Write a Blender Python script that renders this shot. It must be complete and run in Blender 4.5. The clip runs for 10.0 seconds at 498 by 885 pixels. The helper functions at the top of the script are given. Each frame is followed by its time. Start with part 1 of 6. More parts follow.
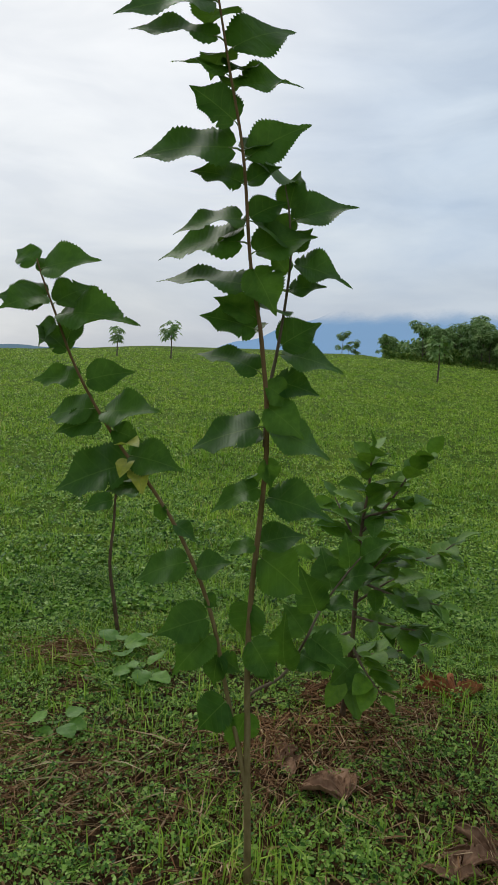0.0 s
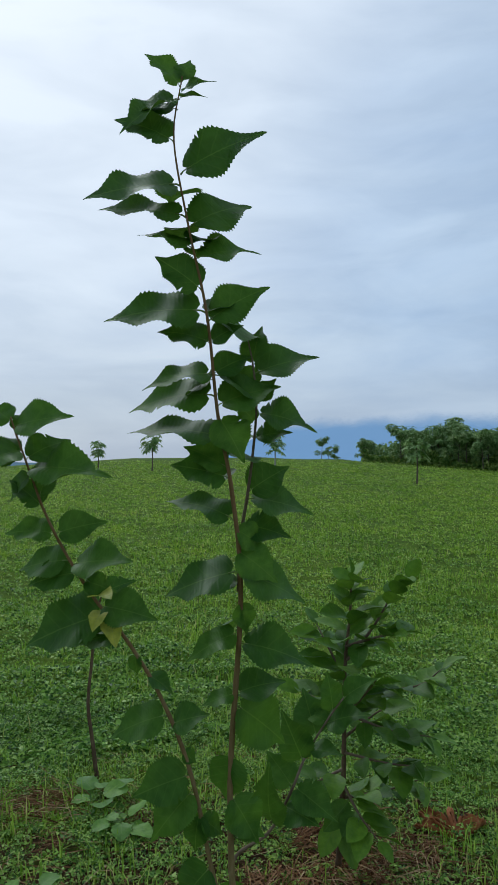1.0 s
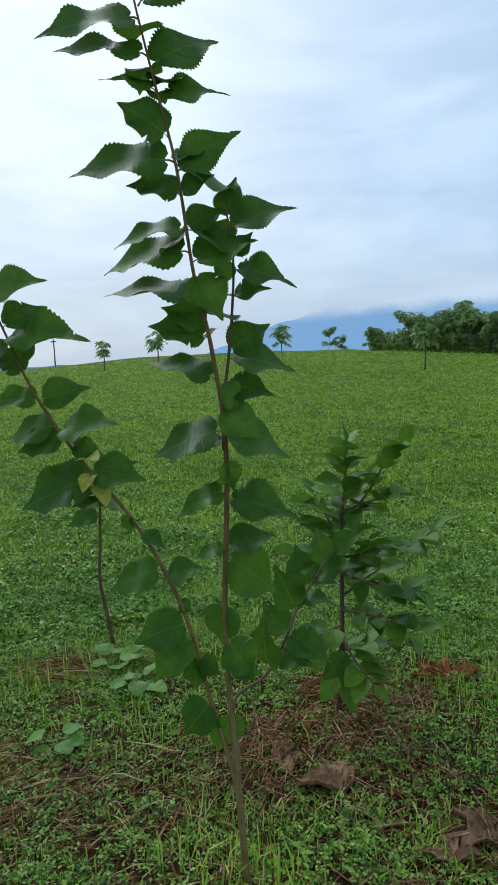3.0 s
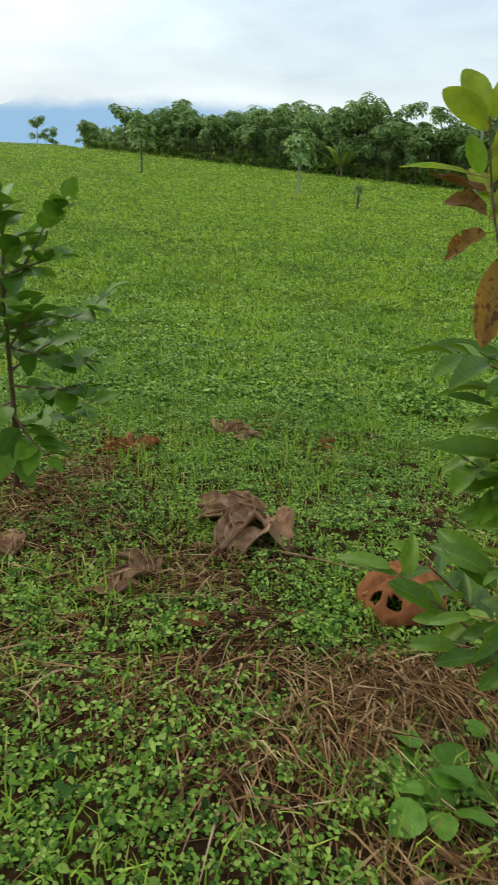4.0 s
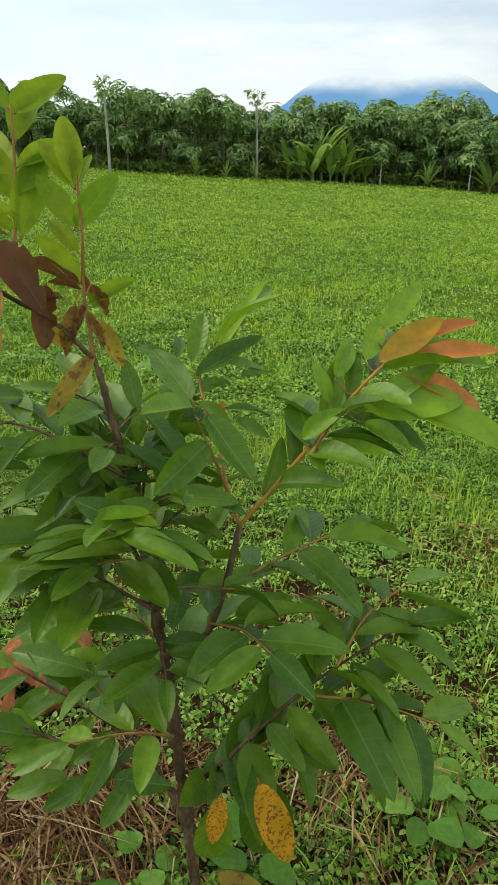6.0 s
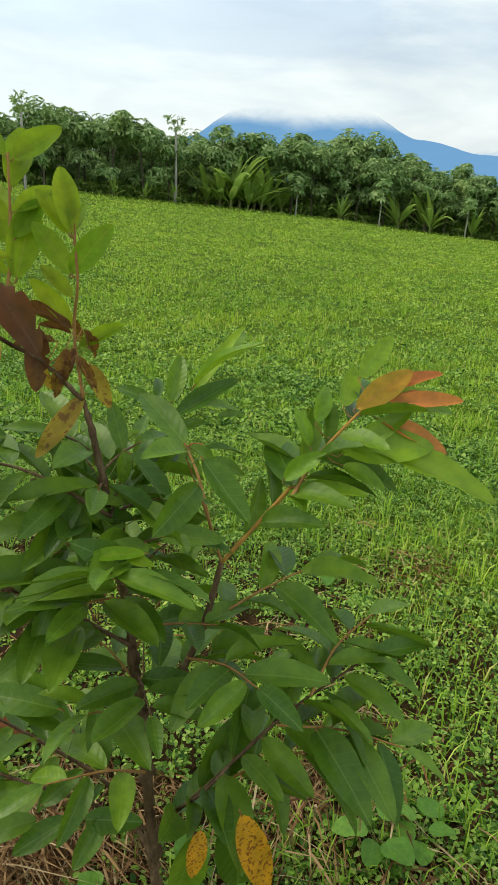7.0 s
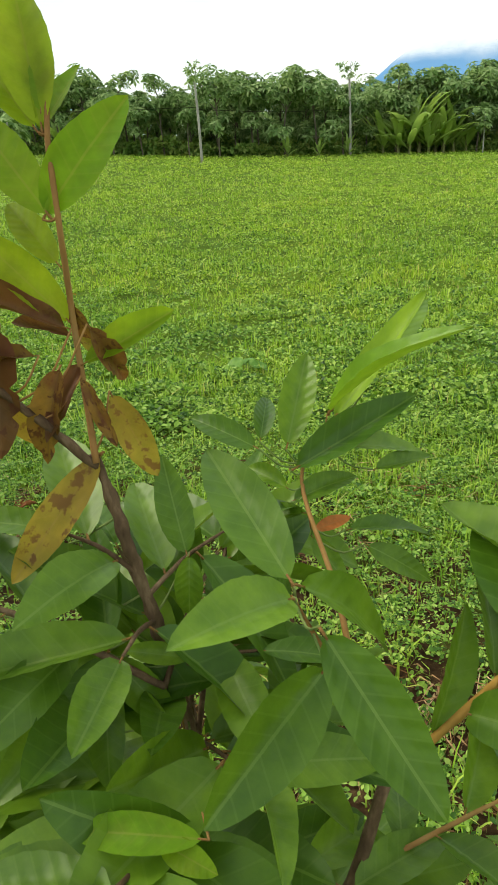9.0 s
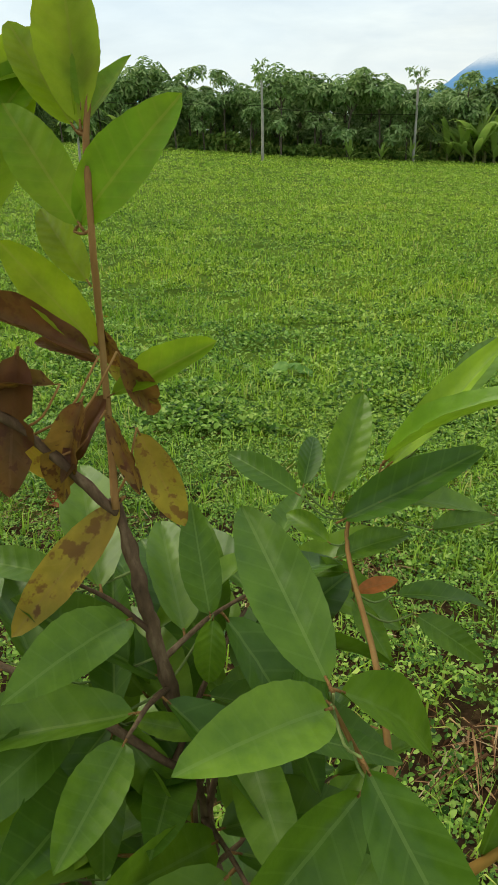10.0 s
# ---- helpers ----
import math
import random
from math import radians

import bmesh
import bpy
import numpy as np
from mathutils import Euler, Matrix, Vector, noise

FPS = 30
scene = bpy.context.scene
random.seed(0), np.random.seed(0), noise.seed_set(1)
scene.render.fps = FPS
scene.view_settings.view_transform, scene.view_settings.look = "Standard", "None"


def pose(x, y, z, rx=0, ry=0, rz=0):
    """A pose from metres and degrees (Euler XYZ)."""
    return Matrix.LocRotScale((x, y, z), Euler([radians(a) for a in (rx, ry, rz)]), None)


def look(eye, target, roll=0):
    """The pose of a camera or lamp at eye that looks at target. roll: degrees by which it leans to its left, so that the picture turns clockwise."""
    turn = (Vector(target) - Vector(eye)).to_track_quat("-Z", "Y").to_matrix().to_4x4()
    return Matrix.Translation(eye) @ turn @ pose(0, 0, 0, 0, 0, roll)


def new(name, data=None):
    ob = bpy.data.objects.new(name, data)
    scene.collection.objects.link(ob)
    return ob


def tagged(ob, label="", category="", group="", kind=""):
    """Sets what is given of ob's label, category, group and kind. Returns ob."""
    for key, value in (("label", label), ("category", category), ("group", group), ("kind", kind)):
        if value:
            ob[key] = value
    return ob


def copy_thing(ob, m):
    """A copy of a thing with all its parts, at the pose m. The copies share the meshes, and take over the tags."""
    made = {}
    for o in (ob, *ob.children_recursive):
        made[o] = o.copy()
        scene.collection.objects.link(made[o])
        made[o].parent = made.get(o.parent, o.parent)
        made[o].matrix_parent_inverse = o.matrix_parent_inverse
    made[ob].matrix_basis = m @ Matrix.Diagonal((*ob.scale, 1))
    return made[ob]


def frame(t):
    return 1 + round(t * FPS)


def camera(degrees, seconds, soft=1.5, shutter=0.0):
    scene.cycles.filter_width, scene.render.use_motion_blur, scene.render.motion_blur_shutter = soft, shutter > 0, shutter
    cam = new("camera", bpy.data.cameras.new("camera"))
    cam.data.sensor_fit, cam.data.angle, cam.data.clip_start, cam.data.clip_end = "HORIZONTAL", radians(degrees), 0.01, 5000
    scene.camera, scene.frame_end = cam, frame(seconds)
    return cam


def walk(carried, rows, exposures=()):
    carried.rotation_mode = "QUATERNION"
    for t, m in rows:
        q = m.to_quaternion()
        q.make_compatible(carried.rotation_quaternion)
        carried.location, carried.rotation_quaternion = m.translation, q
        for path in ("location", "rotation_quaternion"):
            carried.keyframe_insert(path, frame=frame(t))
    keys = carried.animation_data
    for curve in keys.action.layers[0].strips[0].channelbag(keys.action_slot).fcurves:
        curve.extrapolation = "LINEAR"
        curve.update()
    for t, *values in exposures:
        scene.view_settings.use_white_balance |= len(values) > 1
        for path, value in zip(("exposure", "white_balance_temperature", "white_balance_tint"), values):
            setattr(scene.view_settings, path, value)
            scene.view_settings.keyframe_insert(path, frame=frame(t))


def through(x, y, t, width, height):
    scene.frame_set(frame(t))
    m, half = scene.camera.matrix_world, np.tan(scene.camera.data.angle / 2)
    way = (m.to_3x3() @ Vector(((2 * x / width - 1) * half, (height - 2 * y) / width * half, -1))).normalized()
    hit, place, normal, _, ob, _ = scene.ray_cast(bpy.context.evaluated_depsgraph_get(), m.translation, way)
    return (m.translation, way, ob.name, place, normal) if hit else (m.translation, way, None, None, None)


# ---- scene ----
# ---- camera: seconds, place, turn in degrees ----
cam = camera(40.6, 10.0, soft=0.9, shutter=0.06)
PATH = [
    (0, 0.019, -0.028, 1.433, 83.18, -1.92, 0.56),
    (0.5, 0.029, -0.051, 1.488, 89.51, -1.24, -1.62),
    (1, 0.044, -0.049, 1.521, 92.30, 0.31, -1.01),
    (1.5, 0.052, -0.053, 1.512, 91.90, 0.46, -0.70),
    (2, 0.069, -0.051, 1.472, 87.86, 1.47, -1.22),
    (2.2, 0.078, -0.051, 1.453, 85.74, 2.48, -1.39),
    (3.3, 0.121, -0.046, 1.418, 81.07, 2.74, -0.29),
    (3.5, 0.150, -0.005, 1.347, 77.00, 2.19, -5.89),
    (3.6, 0.185, 0.003, 1.324, 74.03, 2.45, -7.93),
    (3.8, 0.250, 0.003, 1.273, 71.11, 0.72, -14.31),
    (4, 0.304, -0.033, 1.236, 67.58, -1.28, -22.97),
    (4.2, 0.363, -0.045, 1.200, 66.01, -3.80, -33.12),
    (4.5, 0.425, -0.127, 1.199, 64.47, -4.20, -45.77),
    (5, 0.547, -0.097, 1.185, 64.71, -0.59, -54.04),
    (5.3, 0.660, -0.038, 1.159, 65.03, -0.25, -54.66),
    (5.5, 0.719, 0.031, 1.176, 65.78, -2.45, -51.43),
    (5.7, 0.759, 0.077, 1.200, 66.17, -0.21, -50.17),
    (6.8, 0.664, 0.186, 1.272, 67.94, -2.50, -55.99),
    (7, 0.664, 0.186, 1.269, 68.48, -3.34, -57.39),
    (7.5, 0.695, 0.210, 1.261, 69.01, -2.10, -57.72),
    (8, 0.826, 0.248, 1.216, 65.68, -3.18, -59.70),
    (8.5, 1.005, 0.300, 1.160, 59.64, -2.98, -57.95),
    (9, 1.075, 0.445, 1.178, 65.26, 3.99, -43.79),
    (9.5, 1.120, 0.514, 1.182, 65.09, 3.85, -41.13),
    (10, 1.119, 0.497, 1.183, 65.41, 1.31, -38.93),
]
EXPOSURES = [(0.0, -0.34, 6500, 8), (0.5, -0.52, 5900, 6), (1.0, -0.5, 5750, 5), (1.5, -0.52, 5850, 5), (2.0, -0.28, 5850, 5), (3.3, -0.1, 5800, 4), (3.6, 0.1, 6200, 4), (3.8, 0.2, 6700, 3), (4.5, 0.4, 7200, 3),
             (5.5, 0.5, 7200, 2), (8.0, 0.4, 7200, 2), (8.3, 0.6, 7500, 2), (8.5, 1.25, 9600, 2), (8.6, 1.4, 9600, 2), (8.8, 1.0, 8200, 2), (9.0, 0.75, 7500, 2), (9.3, 0.45, 7300, 2), (10.0, 0.36, 7300, 2)]
walk(cam, [(t, pose(x, y, z, rx, ry, rz)) for t, x, y, z, rx, ry, rz in PATH], EXPOSURES)

# ---- world and light: overcast, brightest high ahead to the left ----
SUN_ELEV, SUN_AZ = 42.0, -24.0
world = bpy.data.worlds.new("overcast_sky")
scene.world = world
world.use_nodes = True


def build_world(nt):
    nt.nodes.clear()
    N, L = nt.nodes.new, nt.links.new
    out = N("ShaderNodeOutputWorld")
    bg = N("ShaderNodeBackground")
    sky = N("ShaderNodeTexSky")
    sky.sky_type, sky.sun_disc = "NISHITA", False
    sky.sun_elevation, sky.sun_rotation = radians(SUN_ELEV), radians(SUN_AZ)
    sky.air_density, sky.dust_density = 1.2, 2.0
    thin = N("ShaderNodeMix")
    thin.data_type, thin.blend_type = "RGBA", "MULTIPLY"
    thin.inputs[0].default_value = 1.0
    thin.inputs[7].default_value = (0.10, 0.10, 0.10, 1)
    L(sky.outputs[0], thin.inputs[6])
    tc = N("ShaderNodeTexCoord")
    mp = N("ShaderNodeMapping")
    mp.inputs["Scale"].default_value = (1.0, 1.0, 3.6)
    L(tc.outputs["Generated"], mp.inputs[0])
    big = N("ShaderNodeTexNoise")
    big.inputs["Scale"].default_value, big.inputs["Detail"].default_value, big.inputs["Roughness"].default_value = 2.6, 6.0, 0.55
    big.inputs["Distortion"].default_value = 0.3
    L(mp.outputs[0], big.inputs["Vector"])
    ramp = N("ShaderNodeValToRGB")
    ramp.color_ramp.elements[0].position, ramp.color_ramp.elements[0].color = 0.38, (0.46, 0.57, 0.76, 1)
    ramp.color_ramp.elements[1].position, ramp.color_ramp.elements[1].color = 0.62, (0.84, 0.90, 0.96, 1)
    L(big.outputs[0], ramp.inputs[0])
    # glow of the hidden sun through the cloud
    dot = N("ShaderNodeVectorMath")
    dot.operation = "DOT_PRODUCT"
    e, a = radians(SUN_ELEV), radians(SUN_AZ)
    dot.inputs[1].default_value = (math.sin(a) * math.cos(e), math.cos(a) * math.cos(e), math.sin(e))
    L(tc.outputs["Generated"], dot.inputs[0])
    glow = N("ShaderNodeMapRange")
    glow.interpolation_type = "SMOOTHSTEP"
    for k, v in ((1, 0.64), (2, 0.98), (3, 0.0), (4, 1.0)):
        glow.inputs[k].default_value = v
    L(dot.outputs["Value"], glow.inputs[0])
    white = N("ShaderNodeMix")
    white.data_type = "RGBA"
    white.inputs[7].default_value = (1.12, 1.15, 1.20, 1)
    L(glow.outputs[0], white.inputs[0])
    L(ramp.outputs[0], white.inputs[6])
    # thinner cloud, bluer, to the north-east
    clear = N("ShaderNodeVectorMath")
    clear.operation = "DOT_PRODUCT"
    ce, ca = radians(14), radians(28)
    clear.inputs[1].default_value = (math.sin(ca) * math.cos(ce), math.cos(ca) * math.cos(ce), math.sin(ce))
    L(tc.outputs["Generated"], clear.inputs[0])
    cm = N("ShaderNodeMapRange")
    cm.interpolation_type = "SMOOTHSTEP"
    for k, v in ((1, 0.86), (2, 0.995), (3, 0.0), (4, 0.6)):
        cm.inputs[k].default_value = v
    L(clear.outputs["Value"], cm.inputs[0])
    thinner = N("ShaderNodeMix")
    thinner.data_type = "RGBA"
    thinner.inputs[7].default_value = (0.70, 0.85, 1.05, 1)
    L(cm.outputs[0], thinner.inputs[0])
    L(white.outputs[2], thinner.inputs[6])
    # pale bank of cloud low over the horizon
    sep = N("ShaderNodeSeparateXYZ")
    L(tc.outputs["Generated"], sep.inputs[0])
    low = N("ShaderNodeMapRange")
    low.interpolation_type = "SMOOTHSTEP"
    for k, v in ((1, 0.05), (2, 0.24), (3, 0.55), (4, 0.0)):
        low.inputs[k].default_value = v
    L(sep.outputs[2], low.inputs[0])
    bank = N("ShaderNodeMix")
    bank.data_type = "RGBA"
    bank.inputs[7].default_value = (0.67, 0.72, 0.81, 1)
    L(low.outputs[0], bank.inputs[0])
    L(thinner.outputs[2], bank.inputs[6])
    puff = N("ShaderNodeTexNoise")
    puff.inputs["Scale"].default_value, puff.inputs["Detail"].default_value, puff.inputs["Roughness"].default_value = 4.2, 5.0, 0.5
    puff.inputs["Distortion"].default_value = 0.5
    L(mp.outputs[0], puff.inputs["Vector"])
    tone = N("ShaderNodeValToRGB")
    tone.color_ramp.elements[0].position, tone.color_ramp.elements[0].color = 0.36, (0.93, 0.94, 0.96, 1)
    tone.color_ramp.elements[1].position, tone.color_ramp.elements[1].color = 0.64, (1.10, 1.09, 1.08, 1)
    L(puff.outputs[0], tone.inputs[0])
    cloud = N("ShaderNodeMix")
    cloud.data_type, cloud.blend_type = "RGBA", "MULTIPLY"
    cloud.inputs[0].default_value = 1.0
    L(bank.outputs[2], cloud.inputs[6])
    L(tone.outputs[0], cloud.inputs[7])
    both = N("ShaderNodeMix")
    both.data_type = "RGBA"
    both.inputs[0].default_value = 0.88
    L(thin.outputs[2], both.inputs[6])
    L(cloud.outputs[2], both.inputs[7])
    L(both.outputs[2], bg.inputs[0])
    bg.inputs[1].default_value = 1.0
    L(bg.outputs[0], out.inputs[0])


build_world(world.node_tree)
sun = new("sun", bpy.data.lights.new("sun", "SUN"))
sun.data.energy, sun.data.angle, sun.data.color = 1.3, radians(25), (1.0, 0.96, 0.9)
sun.matrix_world = look((20 * math.sin(radians(SUN_AZ)), 20 * math.cos(radians(SUN_AZ)), 20 * math.tan(radians(SUN_ELEV))), (0, 0, 0))


# ---- materials ----
def material(name, rough=0.7):
    m = bpy.data.materials.new(name)
    m.use_nodes = True
    nt = m.node_tree
    b = nt.nodes["Principled BSDF"]
    b.inputs["Roughness"].default_value = rough
    return m, nt, b


def ramp_node(nt, stops):
    r = nt.nodes.new("ShaderNodeValToRGB")
    els = r.color_ramp.elements
    while len(els) < len(stops):
        els.new(0.5)
    for el, (p, c) in zip(els, stops):
        el.position, el.color = p, (*c, 1)
    return r


def noise_node(nt, scale, detail=4.0, rough=0.55, vec=None):
    n = nt.nodes.new("ShaderNodeTexNoise")
    n.inputs["Scale"].default_value, n.inputs["Detail"].default_value, n.inputs["Roughness"].default_value = scale, detail, rough
    if vec is not None:
        nt.links.new(vec, n.inputs["Vector"])
    return n


def mix_node(nt, fac, a, b, blend="MIX"):
    m = nt.nodes.new("ShaderNodeMix")
    m.data_type, m.blend_type = "RGBA", blend
    for sock, v in ((m.inputs[0], fac), (m.inputs[6], a), (m.inputs[7], b)):
        if isinstance(v, (int, float)):
            sock.default_value = v
        elif isinstance(v, tuple):
            sock.default_value = (*v, 1)
        else:
            nt.links.new(v, sock)
    return m.outputs[2]


def math_node(nt, op, a, b=0.0):
    m = nt.nodes.new("ShaderNodeMath")
    m.operation = op
    for sock, v in zip(m.inputs, (a, b)):
        if isinstance(v, (int, float)):
            sock.default_value = v
        else:
            nt.links.new(v, sock)
    return m.outputs[0]


def bump(nt, b, height, strength, dist=0.002):
    n = nt.nodes.new("ShaderNodeBump")
    n.inputs["Strength"].default_value, n.inputs["Distance"].default_value = strength, dist
    nt.links.new(height, n.inputs["Height"])
    nt.links.new(n.outputs[0], b.inputs["Normal"])


def leaf_material(name, dark, light, under, rib, rough=0.42, through=0.35, spots=None, spot_scale=11.0, veins=9.0, aged=0.0, gloss=0.3):
    """Blade of a leaf; its own x runs across it and y along it, from 0 to 1."""
    m, nt, b = material(name, rough)
    tc = nt.nodes.new("ShaderNodeTexCoord")
    info = nt.nodes.new("ShaderNodeObjectInfo")
    sep = nt.nodes.new("ShaderNodeSeparateXYZ")
    nt.links.new(tc.outputs["Object"], sep.inputs[0])
    ax = math_node(nt, "ABSOLUTE", sep.outputs[0])
    col = ramp_node(nt, ((0.0, dark), (1.0, light)))
    nt.links.new(info.outputs["Random"], col.inputs[0])
    shift = nt.nodes.new("ShaderNodeVectorMath")
    shift.operation = "ADD"
    nt.links.new(tc.outputs["Object"], shift.inputs[0])
    nt.links.new(info.outputs["Random"], shift.inputs[1])
    blot = noise_node(nt, 5.0, 5.0, 0.6, shift.outputs[0])
    fade = ramp_node(nt, ((0.34, (0.62, 0.68, 0.62)), (0.66, (1.25, 1.15, 1.1))))
    nt.links.new(blot.outputs[0], fade.inputs[0])
    c = mix_node(nt, 0.8, col.outputs[0], fade.outputs[0], "MULTIPLY")
    # side veins slant forward from the midrib
    slant = math_node(nt, "SUBTRACT", sep.outputs[1], math_node(nt, "MULTIPLY", ax, 0.75))
    wave = math_node(nt, "SINE", math_node(nt, "MULTIPLY", slant, veins * 6.283))
    vein = math_node(nt, "GREATER_THAN", wave, 0.93)
    c = mix_node(nt, math_node(nt, "MULTIPLY", vein, 0.13), c, rib)
    mid = math_node(nt, "LESS_THAN", ax, 0.008)
    c = mix_node(nt, math_node(nt, "MULTIPLY", mid, 0.45), c, rib)
    if spots:
        sp = noise_node(nt, spot_scale, 3.0, 0.6, shift.outputs[0])
        cut = ramp_node(nt, ((0.54, (0, 0, 0)), (0.6, (1, 1, 1))))
        nt.links.new(sp.outputs[0], cut.inputs[0])
        c = mix_node(nt, cut.outputs[0], c, spots)
    if aged:
        big = noise_node(nt, 2.2, 3.0, 0.6, shift.outputs[0])
        cut = ramp_node(nt, ((0.5, (0, 0, 0)), (0.62, (1, 1, 1))))
        nt.links.new(big.outputs[0], cut.inputs[0])
        c = mix_node(nt, math_node(nt, "MULTIPLY", cut.outputs[0], aged), c, (0.16, 0.055, 0.02))
    nt.links.new(c, b.inputs["Base Color"])
    b.inputs["Specular IOR Level"].default_value = gloss
    h = math_node(nt, "ADD", math_node(nt, "MULTIPLY", wave, 0.4), math_node(nt, "MULTIPLY", blot.outputs[0], 1.8))
    bump(nt, b, h, 0.17, 0.002)
    thr = nt.nodes.new("ShaderNodeBsdfTranslucent")
    nt.links.new(mix_node(nt, 0.5, c, under), thr.inputs[0])
    mx = nt.nodes.new("ShaderNodeMixShader")
    mx.inputs[0].default_value = through
    nt.links.new(b.outputs[0], mx.inputs[1])
    nt.links.new(thr.outputs[0], mx.inputs[2])
    nt.links.new(mx.outputs[0], nt.nodes["Material Output"].inputs[0])
    return m


def bark_material(name, a, b_, c_, scale=60.0, rough=0.8, high=None):
    m, nt, b = material(name, rough)
    tc = nt.nodes.new("ShaderNodeTexCoord")
    mp = nt.nodes.new("ShaderNodeMapping")
    mp.inputs["Scale"].default_value = (1, 1, 0.3)
    nt.links.new(tc.outputs["Object"], mp.inputs[0])
    n1 = noise_node(nt, scale, 5.0, 0.6, mp.outputs[0])
    n2 = noise_node(nt, scale * 0.15, 3.0, 0.5, tc.outputs["Object"])
    r = ramp_node(nt, ((0.3, a), (0.52, b_), (0.72, c_)))
    nt.links.new(math_node(nt, "ADD", math_node(nt, "MULTIPLY", n1.outputs[0], 0.5), math_node(nt, "MULTIPLY", n2.outputs[0], 0.5)), r.inputs[0])
    c = r.outputs[0]
    if high:
        # younger wood further up the stem
        sep = nt.nodes.new("ShaderNodeSeparateXYZ")
        nt.links.new(tc.outputs["Object"], sep.inputs[0])
        up = nt.nodes.new("ShaderNodeMapRange")
        for k, v in ((1, 0.5), (2, 1.2), (3, 0.0), (4, 0.75)):
            up.inputs[k].default_value = v
        nt.links.new(sep.outputs[2], up.inputs[0])
        c = mix_node(nt, up.outputs[0], c, high)
    nt.links.new(c, b.inputs["Base Color"])
    b.inputs["Specular IOR Level"].default_value = 0.15
    bump(nt, b, n1.outputs[0], 0.8, 0.003)
    return m


def stuff_material(name, stops, rough=0.6, through=0.3, gloss=0.12):
    """Colour by single leaf or blade, with a slow drift over the field."""
    m, nt, b = material(name, rough)
    geo = nt.nodes.new("ShaderNodeNewGeometry")
    r = ramp_node(nt, stops)
    nt.links.new(geo.outputs["Random Per Island"], r.inputs[0])
    c = r.outputs[0]
    tc = nt.nodes.new("ShaderNodeTexCoord")
    drift = noise_node(nt, 0.55, 4.0, 0.6, tc.outputs["Object"])
    k = ramp_node(nt, ((0.32, (0.72, 0.8, 0.75)), (0.5, (1, 1, 1)), (0.7, (1.22, 1.1, 0.95))))
    nt.links.new(drift.outputs[0], k.inputs[0])
    c = mix_node(nt, 0.9, c, k.outputs[0], "MULTIPLY")
    nt.links.new(c, b.inputs["Base Color"])
    b.inputs["Specular IOR Level"].default_value = gloss
    if through:
        thr = nt.nodes.new("ShaderNodeBsdfTranslucent")
        nt.links.new(c, thr.inputs[0])
        mx = nt.nodes.new("ShaderNodeMixShader")
        mx.inputs[0].default_value = through
        nt.links.new(b.outputs[0], mx.inputs[1])
        nt.links.new(thr.outputs[0], mx.inputs[2])
        nt.links.new(mx.outputs[0], nt.nodes["Material Output"].inputs[0])
    return m


M_MULB = leaf_material("mulberry_leaf", (0.030, 0.095, 0.012), (0.080, 0.185, 0.020), (0.17, 0.32, 0.03), (0.14, 0.24, 0.035), 0.48, 0.32, veins=6.0, gloss=0.14)
M_MULB_PALE = leaf_material("young_mulberry_leaf", (0.42, 0.46, 0.05), (0.55, 0.52, 0.07), (0.3, 0.4, 0.05), (0.3, 0.36, 0.1), 0.5, 0.4, veins=6.0)
M_GUAVA = leaf_material("shrub_leaf", (0.050, 0.126, 0.010), (0.162, 0.287, 0.020), (0.22, 0.36, 0.025), (0.20, 0.31, 0.06), 0.40, 0.25, gloss=0.33)
M_GUAVA_TIP = leaf_material("fresh_shrub_leaf", (0.15, 0.31, 0.016), (0.26, 0.40, 0.026), (0.34, 0.50, 0.03), (0.2, 0.3, 0.06), 0.42, 0.30, gloss=0.38)
M_GUAVA_NEW = leaf_material("young_shrub_leaf", (0.15, 0.32, 0.012), (0.31, 0.40, 0.020), (0.44, 0.55, 0.03), (0.34, 0.34, 0.05), 0.5, 0.48, aged=0.15, gloss=0.2)
M_GUAVA_RED = leaf_material("red_young_leaf", (0.58, 0.17, 0.05), (0.70, 0.27, 0.07), (0.68, 0.26, 0.06), (0.5, 0.22, 0.08), 0.42, 0.4)
M_GUAVA_ORANGE = leaf_material("orange_young_leaf", (0.48, 0.30, 0.03), (0.55, 0.32, 0.04), (0.60, 0.36, 0.04), (0.5, 0.22, 0.08), 0.42, 0.42)
M_GUAVA_YEL = leaf_material("yellow_spotted_leaf", (0.66, 0.32, 0.02), (0.72, 0.40, 0.03), (0.75, 0.42, 0.04), (0.6, 0.32, 0.06), 0.5, 0.35, spots=(0.20, 0.06, 0.015), spot_scale=26.0)
M_GUAVA_OLD = leaf_material("withered_leaf", (0.08, 0.033, 0.016), (0.34, 0.20, 0.035), (0.34, 0.17, 0.03), (0.20, 0.10, 0.04), 0.6, 0.30, spots=(0.10, 0.035, 0.016), aged=0.7)
M_GUAVA_OCHRE = leaf_material("ochre_leaf", (0.30, 0.27, 0.03), (0.50, 0.30, 0.04), (0.5, 0.33, 0.04), (0.4, 0.25, 0.06), 0.55, 0.35, spots=(0.16, 0.07, 0.02), spot_scale=8.0, aged=0.3)
M_CIT = leaf_material("small_shrub_leaf", (0.05, 0.135, 0.012), (0.15, 0.30, 0.024), (0.17, 0.31, 0.025), (0.12, 0.2, 0.045), 0.5, 0.28, gloss=0.22)
M_BARK_SHRUB = bark_material("shrub_bark", (0.042, 0.025, 0.013), (0.135, 0.084, 0.046), (0.29, 0.20, 0.115), 150.0)
